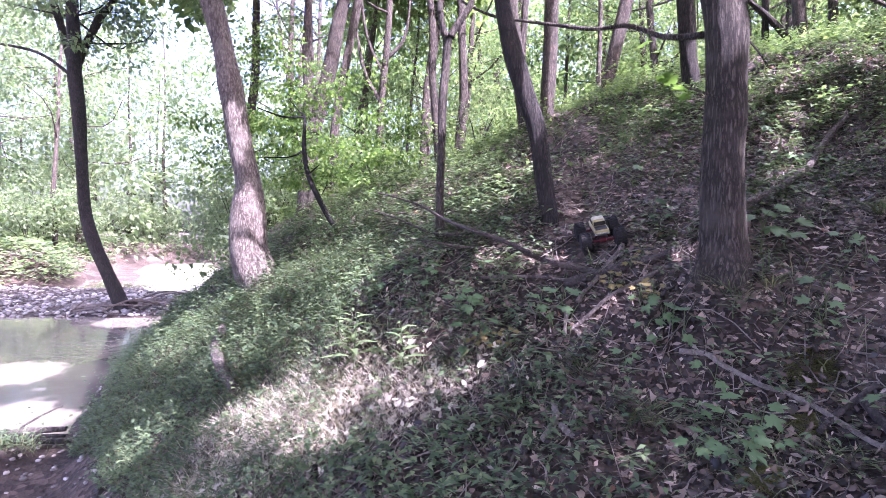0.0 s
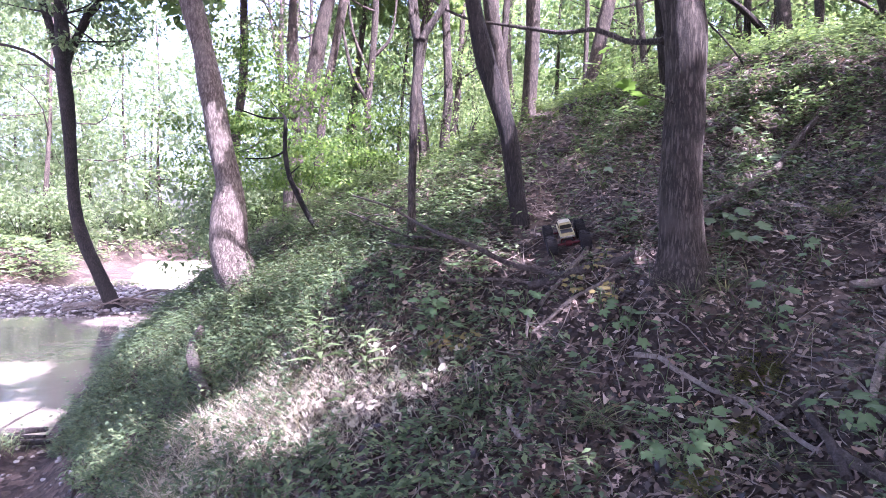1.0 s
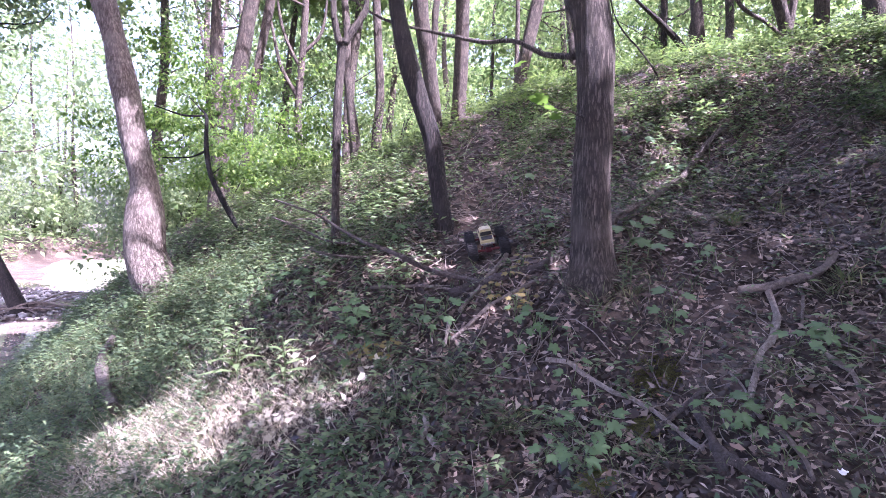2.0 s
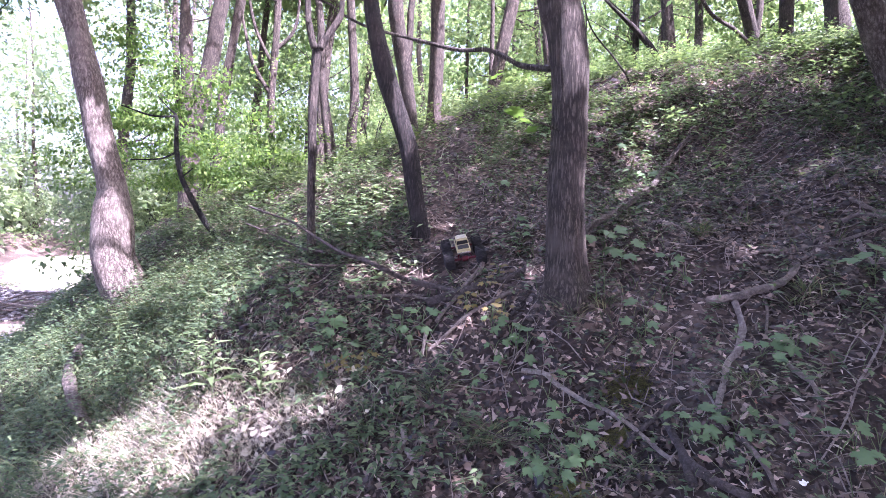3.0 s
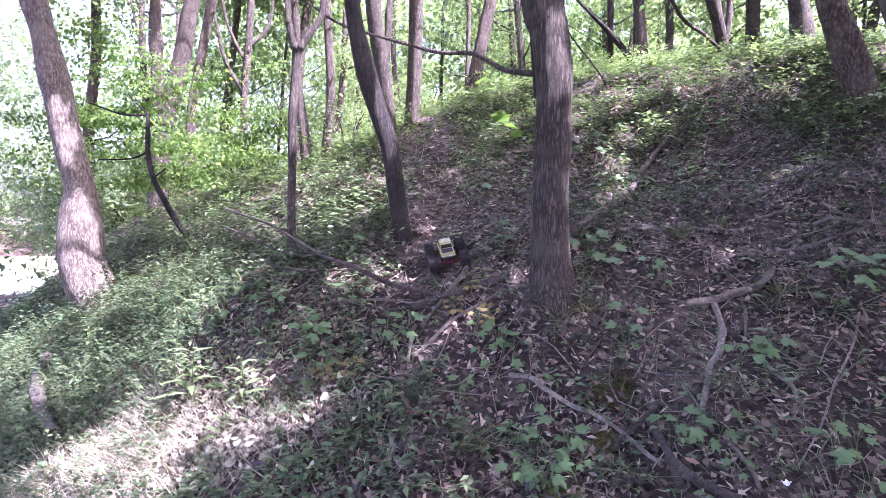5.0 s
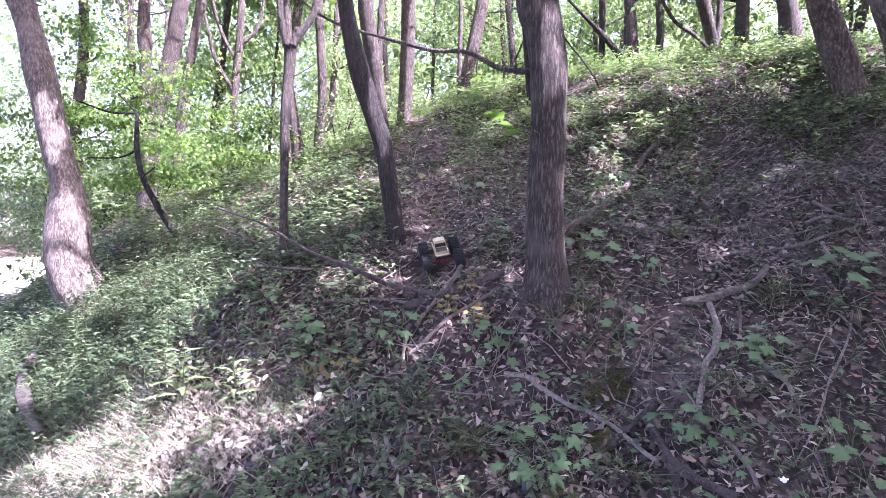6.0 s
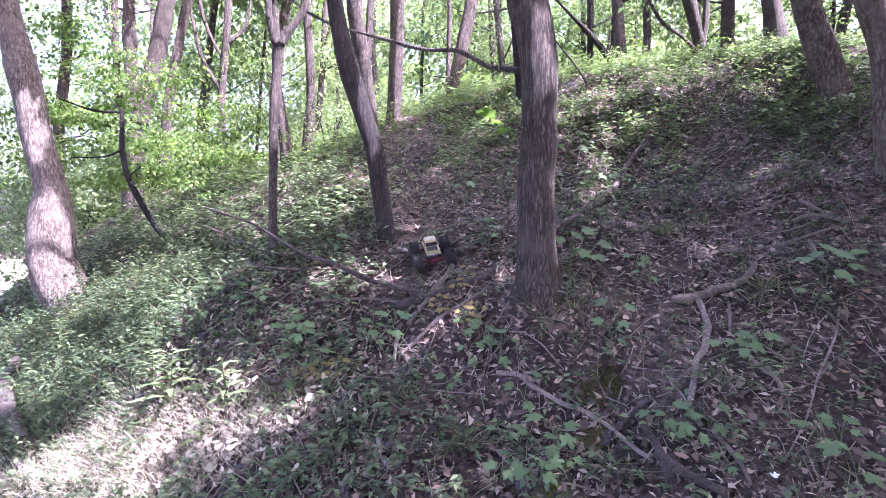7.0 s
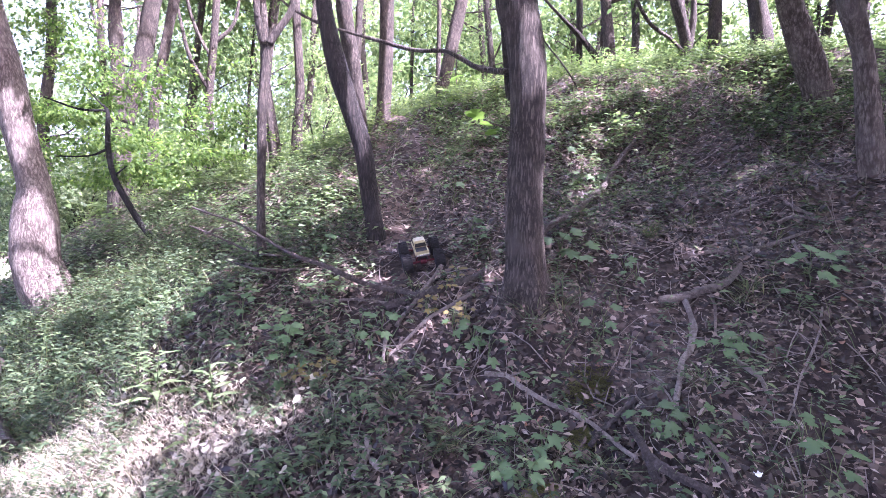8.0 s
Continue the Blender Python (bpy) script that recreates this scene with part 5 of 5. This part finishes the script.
BY_THE_TRUNK = [(2.06, 2.64, 0.14, 3, 0.09), (1.98, 2.56, 0.10, 3, 0.08), (1.23, 2.99, 0.06, 3, 0.07), (1.32, 2.90, 0.06, 4, 0.08), (1.39, 2.79, 0.06, 4, 0.08), (1.21, 2.87, 0.05, 3, 0.07), (1.42, 2.51, 0.08, 3, 0.09),
                (1.27, 2.39, 0.07, 3, 0.08), (3.31, 2.37, 0.12, 4, 0.13), (3.40, 2.36, 0.10, 3, 0.11), (3.12, 2.27, 0.08, 3, 0.08), (2.48, 2.91, 0.08, 4, 0.08), (2.45, 3.02, 0.08, 3, 0.08), (1.06, 2.76, 0.05, 3, 0.06)]
ON_THE_SOIL = [(1.47, 2.24, 0.08, 3, 0.10), (1.36, 2.20, 0.08, 3, 0.08), (1.44, 2.06, 0.05, 3, 0.05), (1.18, 2.21, 0.07, 4, 0.08), (1.29, 2.02, 0.06, 4, 0.08), (1.92, 2.00, 0.08, 3, 0.09), (1.95, 1.93, 0.07, 3, 0.08),
               (2.06, 1.87, 0.06, 3, 0.08), (1.95, 1.82, 0.05, 3, 0.05), (1.98, 1.68, 0.05, 3, 0.05), (2.46, 2.20, 0.09, 3, 0.08), (2.55, 2.21, 0.08, 3, 0.08), (2.63, 2.17, 0.09, 3, 0.08), (2.43, 1.64, 0.08, 3, 0.07),
               (2.56, 1.65, 0.07, 3, 0.07), (2.46, 1.50, 0.08, 3, 0.09)]
ON_THE_BANK = [(0.68, 3.28, 0.09, 4, 0.08), (0.73, 3.20, 0.06, 3, 0.07), (0.51, 4.12, 0.08, 4, 0.08), (0.44, 3.64, 0.07, 3, 0.08), (0.16, 3.34, 0.12, 4, 0.09), (0.23, 3.30, 0.12, 4, 0.08), (0.18, 3.13, 0.07, 3, 0.08),
               (0.30, 3.16, 0.06, 3, 0.07), (-0.07, 3.60, 0.09, 4, 0.08), (-1.02, 4.66, 0.10, 4, 0.10), (-0.42, 3.77, 0.10, 4, 0.08), (-2.41, 6.06, 0.12, 4, 0.14), (-0.25, 3.83, 0.08, 3, 0.08), (0.60, 2.91, 0.05, 3, 0.06)]
UP_THE_SLOPE = [(2.09, 3.25, 0.16, 5, 0.14), (2.18, 3.18, 0.12, 3, 0.12), (0.82, 3.27, 0.08, 4, 0.08), (2.90, 4.37, 0.08, 4, 0.10), (3.22, 4.34, 0.06, 5, 0.12), (2.94, 4.86, 0.12, 5, 0.13), (2.37, 5.38, 0.10, 4, 0.13),
                (1.67, 4.47, 0.10, 4, 0.09), (1.64, 3.87, 0.10, 4, 0.09), (1.65, 3.75, 0.08, 4, 0.09)]
SEEDLINGS = BY_THE_TRUNK + ON_THE_SOIL + ON_THE_BANK + UP_THE_SLOPE
for k, (x, y, tall, count, size) in enumerate(SEEDLINGS):
    plant("broad-lobed green maple seedling on the forest floor", (x, y), tall, count, size, M_MAPLE, k)
for k, (x, y, count) in enumerate([(0.26, 3.09, 5), (0.35, 3.07, 6), (0.44, 3.07, 5), (1.24, 3.05, 6), (1.32, 3.05, 5), (1.26, 3.28, 6), (1.37, 3.37, 5), (1.10, 3.19, 6)]):
    plant("yellowing seedling with drooping leaves", (x, y), 0.06, count, 0.05, M_YELLOW, 60 + k)
plant("tall green weed with long broad leaves in the sun", (-0.54, 3.33), 0.44, 22, 0.24, M_WEED, 80, "weed")
plant("tall green weed with long narrow leaves in the sun", (-0.21, 3.16), 0.36, 18, 0.22, M_WEED, 81, "weed")
plant("tall upright green weed with narrow leaves", (-0.67, 3.47), 0.50, 30, 0.15, M_WEED, 82, "weed")
plant("tall green weed on the bank", (-1.68, 4.75), 0.40, 22, 0.16, M_WEED, 83, "weed")
plant("thin green weed in the sun", (-0.85, 3.67), 0.22, 12, 0.12, M_WEED, 84, "weed")
plant("small broad green weed in the sun", (-0.33, 3.06), 0.14, 9, 0.16, M_WEED, 85, "weed")
for k, (x, y) in enumerate([(1.35, 2.85), (1.62, 2.72), (1.85, 2.85), (1.95, 2.95), (2.0, 3.1)]):
    plant("leafy green weed at the foot of the trunk", (x, y), 0.15, 14, 0.11, M_GREEN, 90 + k, "weed")

# maple spray growing from the large trunk
spray = []
for k, (x, y, z, s) in enumerate([(1.56, 3.06, 3.0, 0.10), (1.50, 3.05, 3.03, 0.12), (1.42, 3.07, 3.07, 0.13), (1.36, 3.09, 3.10, 0.12), (1.45, 3.06, 2.98, 0.10), (1.24, 3.17, 3.33, 0.10), (1.30, 3.15, 3.29, 0.11), (1.20, 3.18, 3.27, 0.10)]):
    v, f = maple_leaf(s, k)
    m = pose(x, y, z, 20 + 5 * (k % 3), 8 * (k % 4) - 12, 60 + 40 * k)
    spray.append((v @ np.array(m.to_3x3()).T + np.array(m.translation), f))
for v, f in spray:
    piece("leaf", v, f, M_SAPLING, big)


# moss, grass tufts and a scrap of paper
M_MOSS = leaf_material("moss", [(0.0, (0.085, 0.088, 0.030)), (0.6, (0.14, 0.142, 0.045)), (1.0, (0.20, 0.195, 0.07))], 0.3, 0.9)
gm = np.random.default_rng(41)
for mx, my, wide, n in ((1.84, 2.42, 0.14, 3000), (1.66, 2.18, 0.08, 1200), (1.33, 1.96, 0.1, 1500)):
    a, r = gm.uniform(0, 6.28, n), wide * np.sqrt(gm.uniform(0, 1, n)) * gm.uniform(0.6, 1.2, n)
    x, y = mx + np.cos(a) * r, my + np.sin(a) * r * 0.8
    v, f = blades(x, y, 0.018, gm, 1.2, 0.007)
    v[:, 2] += np.repeat(0.025 * np.exp(-((r / wide) ** 2)), 6)
    tagged(piece("moss_patch", v, f, M_MOSS), "low olive-green moss cushion on bare soil", "moss", "moss patches")
for k, (x, y, tall, n) in enumerate([(2.31, 2.07, 0.20, 50), (0.97, 2.45, 0.22, 60), (1.09, 2.45, 0.24, 70), (3.02, 2.51, 0.20, 80), (2.90, 2.48, 0.22, 50), (1.68, 2.82, 0.24, 60), (1.91, 2.85, 0.20, 70), (2.85, 3.27, 0.22, 80), (3.22, 3.34, 0.24, 50), (0.12, 3.07, 0.20, 60), (0.43, 2.63, 0.22, 70), (0.83, 2.79, 0.24, 80), (1.65, 1.98, 0.20, 50)]):
    x, y = x + gm.normal(size=n) * 0.03, y + gm.normal(size=n) * 0.03
    tagged(piece("grass_tuft", *blades(x, y, tall, gm, 0.8, 0.006), M_GRASS), "drooping tuft of thin woodland grass", "grass", "grass tufts")
bm = bmesh.new()
bmesh.ops.create_icosphere(bm, subdivisions=2, radius=0.018)
for q in bm.verts:
    q.co *= gm.uniform(0.6, 1.25)
    q.co.z *= 0.6
scrap = new("paper_scrap", bpy.data.meshes.new("paper_scrap"))
bm.to_mesh(scrap.data)
bm.free()
scrap.data.materials.append(plain_material("white_paper", (0.75, 0.75, 0.74), 0.8, 0, 60, 0.1))
scrap.location = (2.14, 1.59, float(rough(2.14, 1.59)) + 0.03)
tagged(scrap, "small crumpled white paper scrap on dead leaves", "litter")


# ---- toy truck ----
M_GOLD = plain_material("gold_paint", (0.46, 0.41, 0.22), 0.35, 0.3, 30, 0.12)
M_RUBBER = plain_material("black_rubber", (0.012, 0.011, 0.012), 0.85, 0, 60, 0.4, 0.003)
M_TINT = plain_material("dark_window", (0.03, 0.03, 0.028), 0.15, 0, 20, 0.2)
M_RED = plain_material("red_anodised_metal", (0.075, 0.008, 0.014), 0.45, 0.4, 40, 0.3)
M_CHASSIS = plain_material("black_plastic", (0.03, 0.03, 0.032), 0.55, 0, 40, 0.3)
M_CHROME = plain_material("silver_trim", (0.7, 0.7, 0.68), 0.25, 0.9, 30, 0.1)
M_ROOF = plain_material("scuffed_gold_paint", (0.42, 0.39, 0.27), 0.5, 0.1, 25, 0.3)
M_RIM = plain_material("grey_wheel", (0.16, 0.16, 0.165), 0.5, 0.3, 30, 0.2)


def slab(size, at=(0, 0, 0), taper=1.0, bevel=0.004):
    bm = bmesh.new()
    bmesh.ops.create_cube(bm, size=1)
    for q in bm.verts:
        k = taper if q.co.z > 0 else 1.0
        q.co = Vector((q.co.x * size[0] * k, q.co.y * size[1] * k, q.co.z * size[2])) + Vector(at)
    bmesh.ops.bevel(bm, geom=bm.edges[:], offset=bevel, segments=2, affect="EDGES")
    return bm


def lathe(profile, sides=28):
    """Turned about the x axis: rows of x and radius."""
    bm = bmesh.new()
    rings = [[bm.verts.new((x, r * math.cos(2 * math.pi * k / sides), r * math.sin(2 * math.pi * k / sides))) for k in range(sides)] for x, r in profile]
    for a, b in zip(rings, rings[1:]):
        for k in range(sides):
            bm.faces.new((a[k], a[(k + 1) % sides], b[(k + 1) % sides], b[k]))
    bm.faces.new(rings[0][::-1])
    bm.faces.new(rings[-1])
    bmesh.ops.recalc_face_normals(bm, faces=bm.faces)
    return bm


truck = new("toy_truck")
tagged(truck, "gold radio-controlled monster truck with big black tyres climbing the trail", "toy truck")
part("chassis", slab((0.09, 0.26, 0.04), (0, 0, 0.085)), M_CHASSIS, truck)
body = part("body", slab((0.128, 0.29, 0.045), (0, 0, 0.155), 0.95, 0.01), M_GOLD, truck)
cab = part("cab", slab((0.12, 0.125, 0.055), (0, 0.015, 0.203), 0.82, 0.008), M_GOLD, body)
for y, tilt in ((-0.056, 1), (0.086, -1)):
    part("windscreen", slab((0.105, 0.004, 0.034), (0, y - 0.0, 0.204), 0.9, 0.001), M_TINT, body, "dark tinted windscreen")
for x in (-0.057, 0.057):
    part("side_window", slab((0.004, 0.10, 0.03), (x, 0.015, 0.205), 0.9, 0.001), M_TINT, body, "dark tinted side window")
part("bed_liner", slab((0.10, 0.075, 0.004), (0, -0.097, 0.179), 1, 0.001), M_CHASSIS, body, "dark truck bed")
part("roof_panel", slab((0.09, 0.08, 0.004), (0, 0.015, 0.232), 0.95, 0.001), M_ROOF, body, "pale scuffed roof")
part("bumper", slab((0.125, 0.012, 0.018), (0, -0.15, 0.143), 1, 0.003), M_CHROME, truck, "pale rear bumper")
part("bumper", slab((0.125, 0.012, 0.018), (0, 0.15, 0.143), 1, 0.003), M_CHROME, truck)
for y in (-0.135, 0.135):
    part("axle", lathe([(-0.12, 0.010), (-0.03, 0.012), (-0.025, 0.026), (0.025, 0.026), (0.03, 0.012), (0.12, 0.010)], 12), M_RED, truck, "red axle housing").location = (0, y, 0.078)
    for x in (-0.05, 0.05):
        rod = part("shock", lathe([(-0.045, 0.009), (0.01, 0.009), (0.011, 0.005), (0.045, 0.005)], 10), M_RED, truck, "red shock absorber")
        rod.matrix_local = pose(x, y * 0.85, 0.115, 0, 70 if x > 0 else 110, 0)
TYRE = [(-0.045, 0.045), (-0.045, 0.066), (-0.036, 0.078), (-0.014, 0.082), (0.014, 0.082), (0.036, 0.078), (0.045, 0.066), (0.045, 0.045)]
for x in (-0.145, 0.145):
    for y in (-0.135, 0.135):
        wheel = part("wheel", lathe([(-0.03, 0.012), (-0.03, 0.046), (0.03, 0.046), (0.03, 0.012)]), M_RIM, truck)
        wheel.location = (x, y, 0.08)
        bm = lathe(TYRE, 32)
        tread = []
        for k in range(22):
            a = 2 * math.pi * k / 22
            for side in (-1, 1):
                made = bmesh.ops.create_cube(bm, size=1, matrix=pose(side * 0.021, 0.083 * math.cos(a + side * 0.07), 0.083 * math.sin(a + side * 0.07), math.degrees(a) - 90) @ Matrix.Diagonal((0.036, 0.010, 0.008, 1)))
        part("tyre", bm, M_RUBBER, wheel, "knobbly black tyre")
nrm = Vector(slope_normal(np.array([1.17]), np.array([3.74]))[0])
nrm = (0.75 * nrm + Vector((0, 0, 0.25))).normalized()
ahead = Vector((0.13, 1.0, 0))
ahead -= nrm * nrm.dot(ahead)
ahead.normalize()
side = ahead.cross(nrm)
m = Matrix((side, ahead, nrm)).transposed().to_4x4()
truck.matrix_world = Matrix.Translation((1.2, 3.74, float(rough(1.2, 3.74)) + 0.02)) @ m @ Matrix.Scale(0.82, 4)
